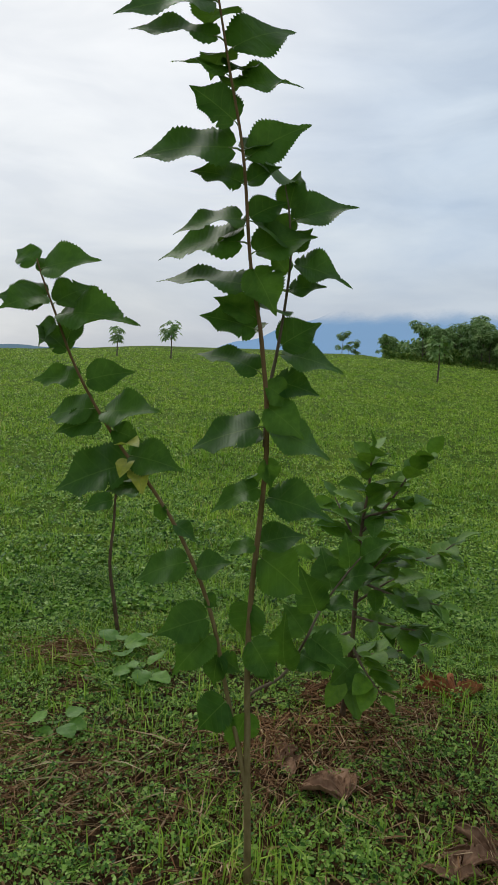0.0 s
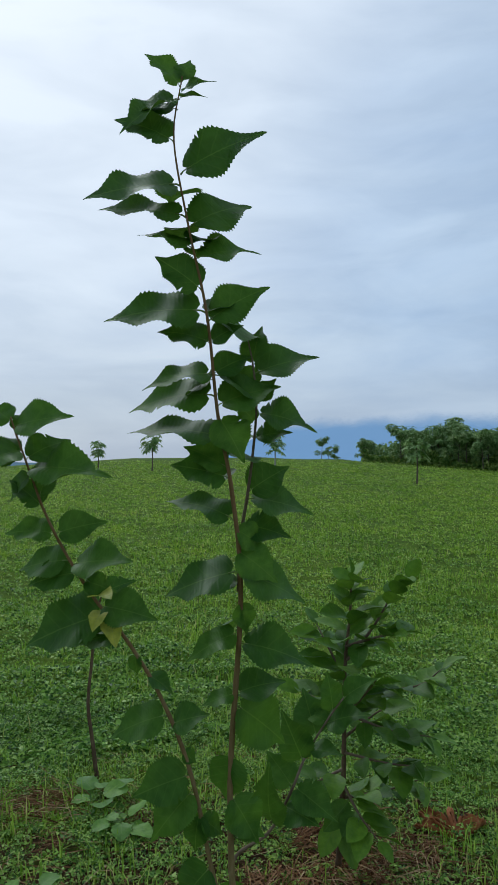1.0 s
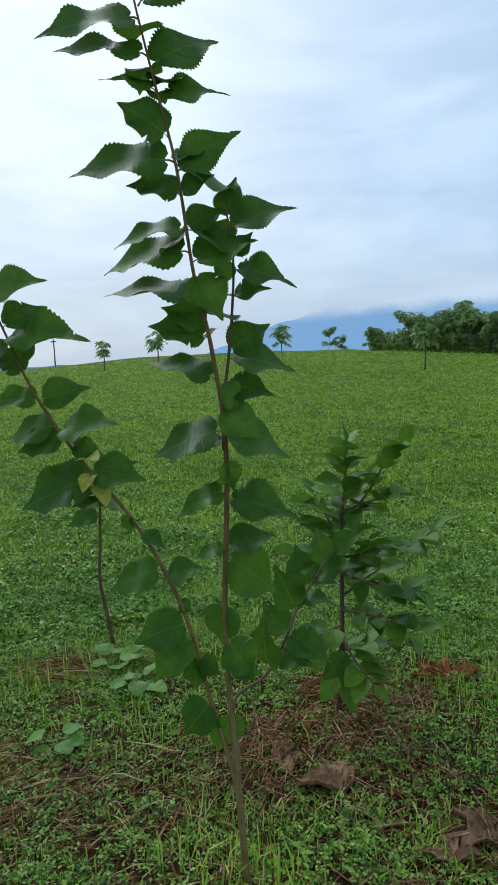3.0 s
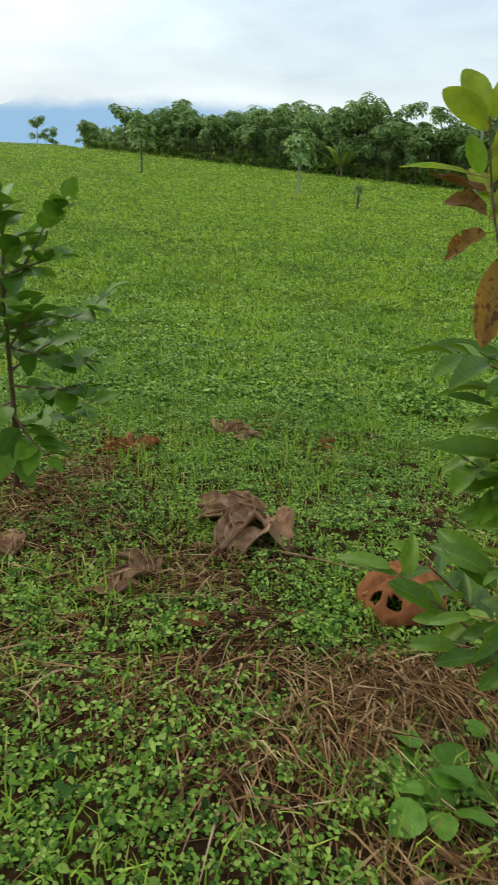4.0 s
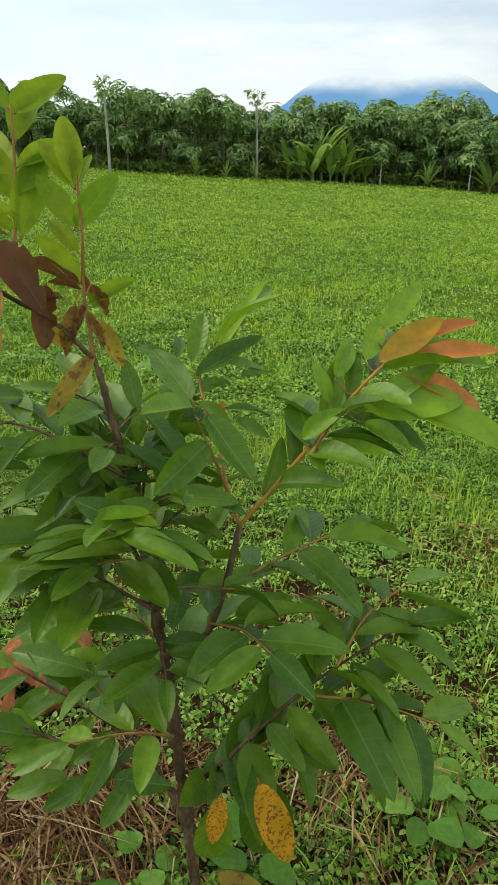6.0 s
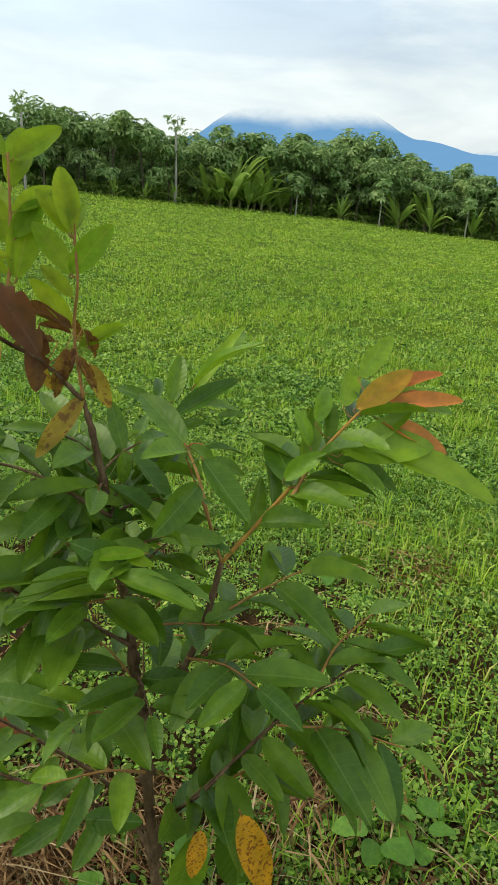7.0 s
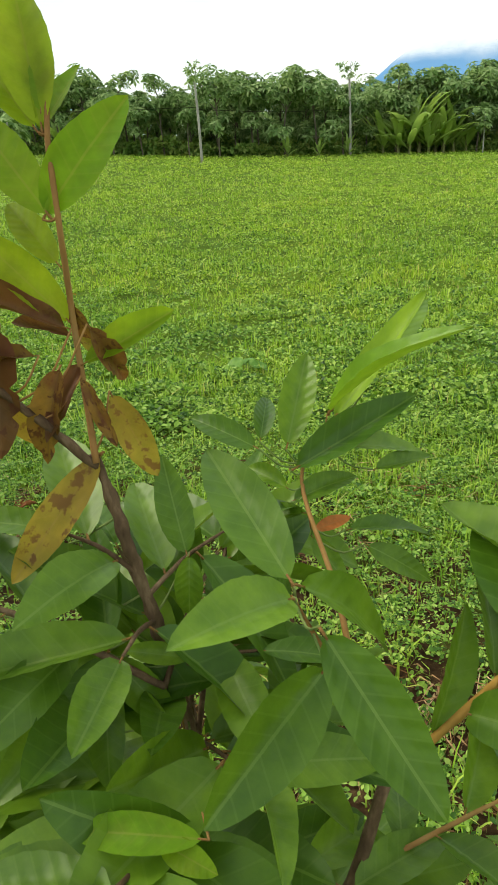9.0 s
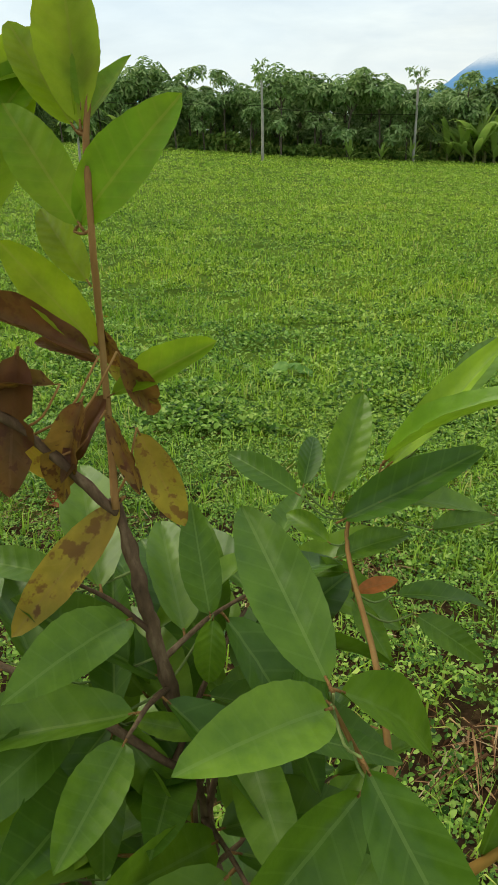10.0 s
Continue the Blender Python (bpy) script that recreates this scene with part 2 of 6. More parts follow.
M_ORANGE_TWIG = bark_material("orange_stalk", (0.26, 0.15, 0.04), (0.42, 0.23, 0.05), (0.52, 0.33, 0.09))
M_BARK = bark_material("green_brown_bark", (0.10, 0.075, 0.05), (0.17, 0.125, 0.08), (0.24, 0.2, 0.14))
M_BARK_RED = bark_material("red_brown_bark", (0.05, 0.032, 0.02), (0.13, 0.085, 0.05), (0.22, 0.16, 0.10))
M_TWIG = bark_material("orange_twig", (0.20, 0.10, 0.035), (0.34, 0.18, 0.06), (0.40, 0.26, 0.1))
M_PETIOLE = bark_material("green_stalk", (0.12, 0.2, 0.05), (0.18, 0.24, 0.07), (0.26, 0.28, 0.1))


def ground_material():
    m, nt, b = material("field_soil_and_turf", 0.9)
    tc = nt.nodes.new("ShaderNodeTexCoord")
    v = tc.outputs["Object"]
    fine = noise_node(nt, 38.0, 6.0, 0.65, v)
    mid = noise_node(nt, 2.4, 6.0, 0.65, v)
    wide = noise_node(nt, 0.13, 4.0, 0.5, v)
    turf = ramp_node(nt, ((0.3, (0.030, 0.052, 0.008)), (0.5, (0.085, 0.14, 0.014)), (0.7, (0.17, 0.24, 0.03))))
    nt.links.new(math_node(nt, "ADD", math_node(nt, "MULTIPLY", fine.outputs[0], 0.45), math_node(nt, "MULTIPLY", mid.outputs[0], 0.55)), turf.inputs[0])
    soil = ramp_node(nt, ((0.3, (0.020, 0.011, 0.006)), (0.55, (0.062, 0.034, 0.017)), (0.75, (0.15, 0.09, 0.045))))
    nt.links.new(fine.outputs[0], soil.inputs[0])
    near = nt.nodes.new("ShaderNodeVectorMath")
    near.operation = "DISTANCE"
    nt.links.new(v, near.inputs[0])
    near.inputs[1].default_value = (0.8, 1.2, 0.0)
    rng = nt.nodes.new("ShaderNodeMapRange")
    for k, val in ((1, 1.3), (2, 3.4), (3, 0.22), (4, -0.35)):
        rng.inputs[k].default_value = val
    nt.links.new(near.outputs["Value"], rng.inputs[0])
    bare = ramp_node(nt, ((0.45, (0, 0, 0)), (0.56, (1, 1, 1))))
    nt.links.new(math_node(nt, "ADD", mid.outputs[0], rng.outputs[0]), bare.inputs[0])
    c = mix_node(nt, bare.outputs[0], turf.outputs[0], soil.outputs[0])
    drift = ramp_node(nt, ((0.35, (0.85, 0.9, 0.85)), (0.65, (1.2, 1.12, 1.0))))
    nt.links.new(wide.outputs[0], drift.inputs[0])
    c = mix_node(nt, 0.8, c, drift.outputs[0], "MULTIPLY")
    nt.links.new(c, b.inputs["Base Color"])
    b.inputs["Specular IOR Level"].default_value = 0.05
    bump(nt, b, fine.outputs[0], 0.6, 0.02)
    return m


M_GROUND = ground_material()
M_COVER = stuff_material("groundcover_leaves", ((0.0, (0.025, 0.075, 0.012)), (0.25, (0.09, 0.205, 0.025)), (0.65, (0.245, 0.425, 0.058)), (1.0, (0.41, 0.55, 0.13))), 0.45, 0.28, 0.2)
M_GRASS = stuff_material("grass_blades", ((0.0, (0.15, 0.29, 0.022)), (0.5, (0.29, 0.475, 0.045)), (0.9, (0.46, 0.61, 0.10)), (1.0, (0.56, 0.50, 0.18))), 0.55)
M_FIELD = stuff_material("far_field_tufts", ((0.0, (0.13, 0.25, 0.022)), (0.5, (0.31, 0.485, 0.055)), (1.0, (0.52, 0.65, 0.14))), 0.5, 0.3, 0.15)
M_STRAW = stuff_material("dry_straw", ((0.0, (0.07, 0.030, 0.012)), (0.4, (0.20, 0.10, 0.042)), (0.8, (0.37, 0.22, 0.105)), (1.0, (0.56, 0.42, 0.25))), 0.8, 0.1)
M_WEED = leaf_material("weed_leaf", (0.085, 0.215, 0.022), (0.17, 0.335, 0.045), (0.2, 0.38, 0.04), (0.2, 0.33, 0.08), 0.5, 0.3, veins=5.0)


# ---- building helpers ----
def link(name, verts, faces, mats, parent=None, smooth=True, idx=None):
    me = bpy.data.meshes.new(name)
    me.from_pydata(verts, [], faces)
    for mt in mats:
        me.materials.append(mt)
    if idx is not None:
        me.polygons.foreach_set("material_index", idx)
    if smooth:
        me.polygons.foreach_set("use_smooth", [True] * len(me.polygons))
    me.update()
    ob = new(name, me)
    if parent is not None:
        ob.parent = parent
    return ob


def thing(name, at, label, category, group="", kind=""):
    e = new(name)
    e.location = at
    e.empty_display_size = 0.1
    return tagged(e, label, category, group, kind)


# bearing east of north, distance of the field's far edge, and its rise seen from eye height
EDGE = ((-180, 60, -0.5), (-60, 60, 0.2), (-19, 62, 0.7), (-10, 64, 1.2), (0, 66, 1.28), (8, 60, 1.1), (16, 54, 0.4), (22, 49, -0.1), (27, 45, -0.55), (34, 42, -1.1), (42, 41, -1.8),
        (50, 43, -2.2), (58, 46, -2.5), (65, 47, -2.8), (70, 48, -3.2), (78, 48, -3.6), (90, 50, -3.7), (110, 52, -2.5), (180, 60, -0.5))
EDGE_B, EDGE_D, EDGE_E = (np.array(c, float) for c in zip(*EDGE))


def ground_z(x, y):
    """Height of the field: a slope down to the east by the walk, then straight slopes out to the far edge."""
    x, y = np.asarray(x, float), np.asarray(y, float)
    dx, dy = x - 0.7, y - 0.3
    r = np.maximum(np.hypot(dx, dy), 1e-6)
    b = np.degrees(np.arctan2(dx, dy))
    d = np.interp(b, EDGE_B, EDGE_D)
    ze = 1.3 + d * np.tan(np.radians(np.interp(b, EDGE_B, EDGE_E)))
    k = np.minimum(r, 8.0) / r
    plane = 0.124 - 0.063 * (0.7 + dx * k) - 0.0415 * (0.3 + dy * k)
    f = np.clip((r - 8.0) / (d - 8.0), 0.0, 1.0)
    over = np.maximum(r - d, 0.0)
    drop = np.where(b < 14.0, 0.10, 0.012)
    return plane + (ze - plane) * f - np.minimum(over * drop, 7.0)


def gz(x, y):
    return float(ground_z(x, y))


def smooth_line(pts, n):
    """Catmull-Rom through a few points."""
    P = [Vector(p) for p in pts]
    P = [P[0] * 2 - P[1]] + P + [P[-1] * 2 - P[-2]]
    out = []
    segs = len(P) - 3
    for i in range(n + 1):
        s = min(i / n * segs, segs - 1e-6)
        k, u = int(s), s - int(s)
        a, b, c, d = P[k:k + 4]
        out.append(0.5 * ((2 * b) + (c - a) * u + (2 * a - 5 * b + 4 * c - d) * u * u + (3 * b - a - 3 * c + d) * u ** 3))
    return out


def tube_data(line, r0, r1, sides=7, knots=0.0, rng=None, taper=1.0):
    verts, faces = [], []
    n = len(line)
    for i, p in enumerate(line):
        d = (line[min(i + 1, n - 1)] - line[max(i - 1, 0)]).normalized()
        a = d.cross(Vector((0.3, 1, 0.1))).normalized()
        b = d.cross(a)
        r = r0 + (r1 - r0) * (i / (n - 1)) ** taper
        if knots and rng:
            r *= 1 + knots * 0.5 * max(0.0, noise.noise((p.z * 16, r0 * 900, 3.0))) * 2.0
        for k in range(sides):
            t = 2 * math.pi * k / sides
            w = 1 + knots * 0.7 * noise.noise((p.x * 90 + math.cos(t), p.y * 90 + math.sin(t), p.z * 70)) if knots else 1.0
            verts.append(p + a * (r * w * math.cos(t)) + b * (r * w * math.sin(t)))
    for i in range(n - 1):
        for k in range(sides):
            k2 = (k + 1) % sides
            faces.append((i * sides + k, i * sides + k2, (i + 1) * sides + k2, (i + 1) * sides + k))
    faces.append(tuple(range(sides))[::-1])
    faces.append(tuple((n - 1) * sides + k for k in range(sides)))
    return verts, faces


def stem_part(name, pts, r0, r1, mat, parent, sides=7, n=None, knots=0.15, seed=1, label="", taper=1.0):
    rng = random.Random(seed)
    line = smooth_line([Vector(p) - parent.location for p in pts], n or 5 * len(pts))
    v, f = tube_data(line, r0, r1, sides, knots, rng, taper)
    ob = link(name, v, f, [mat], parent)
    return tagged(ob, label) if label else ob


def leaf_mesh(name, mats, width, widest, point, teeth, depth, cup, droop, stalk, rng, rows=14, wavy=0.0, heart=0.0, twist=0.0, bites=0.0, drawn=0.0):
    """A unit leaf along +y with its stalk: half-width profile, toothed edge, folded along the midrib, drooping to the tip."""
    verts, faces, idx = [], [], []
    s0 = stalk
    for i in range(rows + 1):
        u = i / rows
        w = width * 0.5 * (math.sin(math.pi * u ** widest) ** point if 0 < u < 1 else 0.0)
        if drawn and u > 0.62:
            w *= 1 - drawn * min(1.0, (u - 0.62) / 0.2)
        if heart:
            w = max(w, width * 0.5 * heart * max(0.0, 1 - abs(u - 0.06) / 0.09))
        if teeth and 0 < i < rows:
            w *= 1 + (teeth if i % 2 else -teeth)
        y = s0 + (1 - s0) * u
        bend = -droop * u * u
        for j, f in enumerate((-1, -0.5, 0, 0.5, 1)):
            ww = w * f
            if bites and abs(f) == 1 and rng.random() < bites:
                ww *= rng.uniform(0.55, 0.85)
            back = -heart * 0.07 * abs(f) * max(0, 1 - u * 5) if heart else 0.0
            zz = cup * abs(ww) + bend + wavy * math.sin(u * 9 + f * 2.0) * abs(f) * w + rng.uniform(-1, 1) * 0.004 - depth * (1 - abs(f)) * 0.02
            tw = twist * u * ww
            verts.append((ww, y + back, zz + tw))
    for i in range(rows):
        for j in range(4):
            a = i * 5 + j
            faces.append((a, a + 1, a + 6, a + 5))
            idx.append(0)
    if stalk > 0:
        line = [Vector((0, 0, -stalk * 0.25)), Vector((0, stalk * 0.5, -stalk * 0.04)), Vector((0, stalk + 0.03, -0.004))]
        v, f = tube_data(line, 0.011, 0.008, 4)
        o = len(verts)
        verts += [tuple(p) for p in v]
        faces += [tuple(o + k for k in q) for q in f]
        idx += [1] * len(f)
    me = bpy.data.meshes.new(name)
    me.from_pydata(verts, [], faces)
    for mt in mats:
        me.materials.append(mt)
    me.polygons.foreach_set("material_index", idx)
    me.polygons.foreach_set("use_smooth", [True] * len(me.polygons))
    me.update()
    return me


def put_leaf(mesh, parent, base, way, up, length, wide=1.0, label="", on=None):
    """A leaf as an object of its own: base in the world, the way it points and its upper side."""
    y = Vector(way).normalized()
    z = Vector(up)
    z = (z - y * z.dot(y)).normalized()
    x = y.cross(z)
    ob = new("leaf", mesh)
    ob.parent = on or parent
    m = Matrix((x, y, z)).transposed().to_4x4()
    ob.matrix_basis = Matrix.Translation(Vector(base) - parent.location) @ m @ Matrix.Diagonal((length * wide, length, length, 1))
    if label:
        tagged(ob, label)
    return ob


def at_line(line, u):
    s = min(max(u, 0), 0.9999) * (len(line) - 1)
    k = int(s)
    return line[k].lerp(line[k + 1], s - k), (line[k + 1] - line[k]).normalized()


def polar(az, el):
    a, e = radians(az), radians(el)
    return Vector((math.cos(a) * math.cos(e), math.sin(a) * math.cos(e), math.sin(e)))


# ---- ground: one sheet out to the horizon ----
def build_ground():
    rings, spokes = 150, 220
    rad = np.concatenate([[0.0], 0.05 * (6000 / 0.05) ** (np.arange(rings) / (rings - 1))])
    verts = []
    for r in rad:
        for k in range(spokes):
            t = 2 * math.pi * k / spokes
            x, y = 1.0 + r * math.cos(t), 1.2 + r * math.sin(t)
            z = gz(x, y)
            if r < 25:
                z += 0.018 * noise.noise((x * 2.6, y * 2.6, 0)) + 0.008 * noise.noise((x * 9, y * 9, 3))
            elif r < 60:
                z += 0.05 * noise.noise((x * 0.5, y * 0.5, 7))
            verts.append((x, y, z))
    faces = []
    for i in range(len(rad) - 1):
        for k in range(spokes):
            k2 = (k + 1) % spokes
            faces.append((i * spokes + k, (i + 1) * spokes + k, (i + 1) * spokes + k2, i * spokes + k2))
    ob = link("ground", verts, faces, [M_GROUND])
    tagged(ob, "sloping green field of low turf over brown soil", "ground", kind="structure")


build_ground()


# ---- mulberry sapling ----
rngm = random.Random(5)
MULB_MESHES = [leaf_mesh("mulberry_leaf", [M_MULB, M_PETIOLE], rngm.uniform(0.60, 0.70), 0.58, 0.74, 0.055, 0.3, rngm.uniform(0.0, 0.35), rngm.uniform(0.12, 0.34), 0.10, rngm, 44, rngm.uniform(0.12, 0.28), 0.6, rngm.uniform(-0.35, 0.35), 0.015, 0.5) for _ in range(9)]
MULB_PALE_MESH = leaf_mesh("young_mulberry_leaf", [M_MULB_PALE, M_PETIOLE], 0.55, 0.62, 0.85, 0.05, 0.3, 0.3, 0.25, 0.15, rngm, 22, 0.15, 0.5)


def leafy(parent, line, leaves, meshes, rng, grow=1.16, on=None):
    """Leaves along a stem, each as place on the stem, bearing, rise, length and the turn of its face."""
    for u, az, el, size, face in leaves:
        p, d = at_line(line, u)
        way = polar(az + rng.uniform(-4, 4), el) + Vector((0, 0, 0.07))
        up = Vector((rng.uniform(-0.3, 0.3), -1.0 * face - 0.12 + rng.uniform(-0.15, 0.15), 1.0 - 0.45 * face))
        if abs(way.normalized().z) > 0.8:
            up = Vector((rng.uniform(-0.7, 0.7), -1, 0.3))
        put_leaf(rng.choice(meshes), parent, p, way, up, size * grow * rng.uniform(0.97, 1.06), rng.uniform(0.95, 1.2) * (1.12 if size < 0.14 else 1.0), on=on)


def mulberry():
    rng = random.Random(11)
    TRUNK = [(0.046, 1.575, 0.03), (0.032, 1.558, 0.45), (0.025, 1.546, 0.806), (0.051, 1.512, 1.228), (0.031, 1.492, 1.476), (0.001, 1.479, 1.643), (-0.023, 1.46, 1.873), (-0.064, 1.444, 2.074), (-0.094, 1.429, 2.261), (-0.074, 1.418, 2.397)]
    SHOOT = [(0.051, 1.552, 1.354), (0.068, 1.543, 1.461), (0.082, 1.535, 1.567), (0.09, 1.526, 1.673), (0.082, 1.519, 1.766), (0.069, 1.513, 1.831)]
    LEFT = [(-0.021, 1.55, 0.604), (-0.068, 1.539, 0.825), (-0.133, 1.53, 0.994), (-0.202, 1.524, 1.115), (-0.282, 1.519, 1.221), (-0.347, 1.514, 1.324), (-0.398, 1.509, 1.426), (-0.429, 1.504, 1.513), (-0.46, 1.5, 1.599), (-0.474, 1.498, 1.645)]
    RIGHTB = [(0.029, 1.75, 0.501), (0.121, 1.75, 0.571), (0.179, 1.75, 0.671), (0.222, 1.75, 0.77), (0.279, 1.75, 0.86), (0.322, 1.75, 0.917)]
    t = thing("mulberry_sapling", (TRUNK[0][0], TRUNK[0][1], gz(*TRUNK[0][:2])), "tall slender young mulberry tree with toothed dark green leaves", "tree")
    TRUNK[0] = (TRUNK[0][0], TRUNK[0][1], gz(*TRUNK[0][:2]) - 0.03)
    stems = {}
    stems["t"] = stem_part("trunk", TRUNK, 0.0122, 0.0014, M_BARK_TRUNK, t, 8, 60, 0.10, 1, taper=0.5)
    stems["l"] = stem_part("branch", [(0.036, 1.562, 0.33), (0.012, 1.556, 0.46)] + LEFT, 0.0065, 0.0018, M_BARK_TRUNK, t, 7, 50, 0.12, 2)
    stems["r"] = stem_part("branch", [(0.038, 1.565, 0.28), (0.035, 1.66, 0.40)] + RIGHTB, 0.006, 0.002, M_BARK, t, 6, 40, 0.12, 3)
    stems["s"] = stem_part("branch", [(0.046, 1.515, 1.24)] + SHOOT, 0.005, 0.0016, M_BARK, t, 6, 30, 0.12, 4)
    lines = {}
    for key, pts in (("t", TRUNK), ("l", LEFT), ("r", RIGHTB), ("s", SHOOT)):
        line = [Vector(p) for p in pts]
        seg = [0.0]
        for a, b in zip(line, line[1:]):
            seg.append(seg[-1] + (b - a).length)
        fine = []
        for i in range(121):
            s = seg[-1] * i / 120
            k = max(j for j in range(len(seg) - 1) if seg[j] <= s + 1e-9)
            fine.append(line[k].lerp(line[k + 1], (s - seg[k]) / (seg[k + 1] - seg[k])))
        lines[key] = fine
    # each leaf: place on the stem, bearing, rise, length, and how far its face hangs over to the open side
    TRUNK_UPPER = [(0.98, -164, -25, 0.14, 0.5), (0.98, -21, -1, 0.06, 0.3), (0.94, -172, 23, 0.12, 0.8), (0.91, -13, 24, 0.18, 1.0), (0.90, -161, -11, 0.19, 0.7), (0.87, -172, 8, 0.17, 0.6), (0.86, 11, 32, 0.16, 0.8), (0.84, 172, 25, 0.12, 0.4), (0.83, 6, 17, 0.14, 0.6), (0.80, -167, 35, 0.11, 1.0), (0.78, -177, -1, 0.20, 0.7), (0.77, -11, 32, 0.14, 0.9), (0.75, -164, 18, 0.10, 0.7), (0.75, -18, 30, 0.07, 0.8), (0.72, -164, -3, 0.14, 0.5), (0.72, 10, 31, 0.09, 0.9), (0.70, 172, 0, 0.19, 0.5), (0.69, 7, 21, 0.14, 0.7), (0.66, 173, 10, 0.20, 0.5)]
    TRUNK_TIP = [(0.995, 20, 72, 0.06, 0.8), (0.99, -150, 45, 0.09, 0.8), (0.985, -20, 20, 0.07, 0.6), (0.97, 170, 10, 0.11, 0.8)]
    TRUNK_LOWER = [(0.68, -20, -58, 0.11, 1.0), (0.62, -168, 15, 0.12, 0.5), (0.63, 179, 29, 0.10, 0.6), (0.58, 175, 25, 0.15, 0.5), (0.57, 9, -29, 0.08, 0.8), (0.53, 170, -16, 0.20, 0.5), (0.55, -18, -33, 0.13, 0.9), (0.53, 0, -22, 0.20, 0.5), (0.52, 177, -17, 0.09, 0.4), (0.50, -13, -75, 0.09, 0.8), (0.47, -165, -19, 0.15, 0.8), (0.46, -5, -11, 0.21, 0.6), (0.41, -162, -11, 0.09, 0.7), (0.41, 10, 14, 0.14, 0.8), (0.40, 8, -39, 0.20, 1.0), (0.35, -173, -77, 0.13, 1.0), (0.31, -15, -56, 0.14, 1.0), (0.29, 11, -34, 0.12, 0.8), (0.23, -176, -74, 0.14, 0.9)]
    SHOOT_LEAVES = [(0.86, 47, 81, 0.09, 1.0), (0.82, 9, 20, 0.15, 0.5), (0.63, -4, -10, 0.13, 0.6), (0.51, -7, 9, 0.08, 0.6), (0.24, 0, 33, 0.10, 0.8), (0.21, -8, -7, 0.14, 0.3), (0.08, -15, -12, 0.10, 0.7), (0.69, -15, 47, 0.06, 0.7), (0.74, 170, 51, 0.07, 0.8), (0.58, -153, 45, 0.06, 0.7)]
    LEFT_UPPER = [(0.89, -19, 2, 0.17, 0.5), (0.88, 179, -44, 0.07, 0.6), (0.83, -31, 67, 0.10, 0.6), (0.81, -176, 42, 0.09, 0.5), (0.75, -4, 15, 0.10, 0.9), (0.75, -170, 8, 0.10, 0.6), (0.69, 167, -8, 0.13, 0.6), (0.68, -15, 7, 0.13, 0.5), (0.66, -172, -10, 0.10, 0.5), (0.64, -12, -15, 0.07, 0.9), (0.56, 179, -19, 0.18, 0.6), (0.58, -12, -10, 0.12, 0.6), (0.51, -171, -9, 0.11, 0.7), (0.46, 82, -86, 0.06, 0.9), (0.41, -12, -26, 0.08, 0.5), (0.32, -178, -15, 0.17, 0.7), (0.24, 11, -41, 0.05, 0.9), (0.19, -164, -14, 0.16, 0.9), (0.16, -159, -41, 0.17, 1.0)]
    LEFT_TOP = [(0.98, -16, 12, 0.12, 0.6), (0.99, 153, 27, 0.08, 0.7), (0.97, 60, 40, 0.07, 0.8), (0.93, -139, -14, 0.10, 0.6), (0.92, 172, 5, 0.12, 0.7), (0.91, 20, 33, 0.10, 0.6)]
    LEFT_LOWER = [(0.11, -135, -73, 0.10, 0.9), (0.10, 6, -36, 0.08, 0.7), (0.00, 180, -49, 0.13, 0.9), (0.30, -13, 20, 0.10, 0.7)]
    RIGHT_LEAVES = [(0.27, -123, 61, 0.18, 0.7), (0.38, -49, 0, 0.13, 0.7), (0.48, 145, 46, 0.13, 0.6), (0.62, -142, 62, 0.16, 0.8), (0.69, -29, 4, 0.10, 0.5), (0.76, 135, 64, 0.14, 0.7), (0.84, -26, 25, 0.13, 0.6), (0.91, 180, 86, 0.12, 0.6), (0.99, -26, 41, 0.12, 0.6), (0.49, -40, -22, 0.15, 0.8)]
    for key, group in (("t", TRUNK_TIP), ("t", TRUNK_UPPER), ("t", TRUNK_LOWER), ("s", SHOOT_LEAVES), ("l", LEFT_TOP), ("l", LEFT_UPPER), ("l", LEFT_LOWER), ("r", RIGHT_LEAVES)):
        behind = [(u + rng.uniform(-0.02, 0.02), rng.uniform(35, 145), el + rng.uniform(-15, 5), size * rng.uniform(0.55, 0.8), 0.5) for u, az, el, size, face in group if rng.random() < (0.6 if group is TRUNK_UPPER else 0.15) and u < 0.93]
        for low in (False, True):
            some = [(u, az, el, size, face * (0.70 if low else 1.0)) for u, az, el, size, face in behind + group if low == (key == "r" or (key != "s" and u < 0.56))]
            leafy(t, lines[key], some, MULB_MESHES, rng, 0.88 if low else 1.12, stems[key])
    # a few pale young leaves on the leaning branch and at the tips
    for u, az, el, size in ((0.60, -60, 20, 0.10), (0.55, -70, -20, 0.09), (0.57, -95, -10, 0.08)):
        p, d = at_line(lines["l"], u)
        put_leaf(MULB_PALE_MESH, t, p, polar(az, el), (0, -0.4, 1), size, 1.0, "pale yellow-green young leaf", stems["l"])


M_BARK_TRUNK = bark_material("mulberry_bark", (0.12, 0.09, 0.035), (0.23, 0.17, 0.07), (0.32, 0.26, 0.13), 80.0, high=(0.19, 0.10, 0.045))
mulberry()


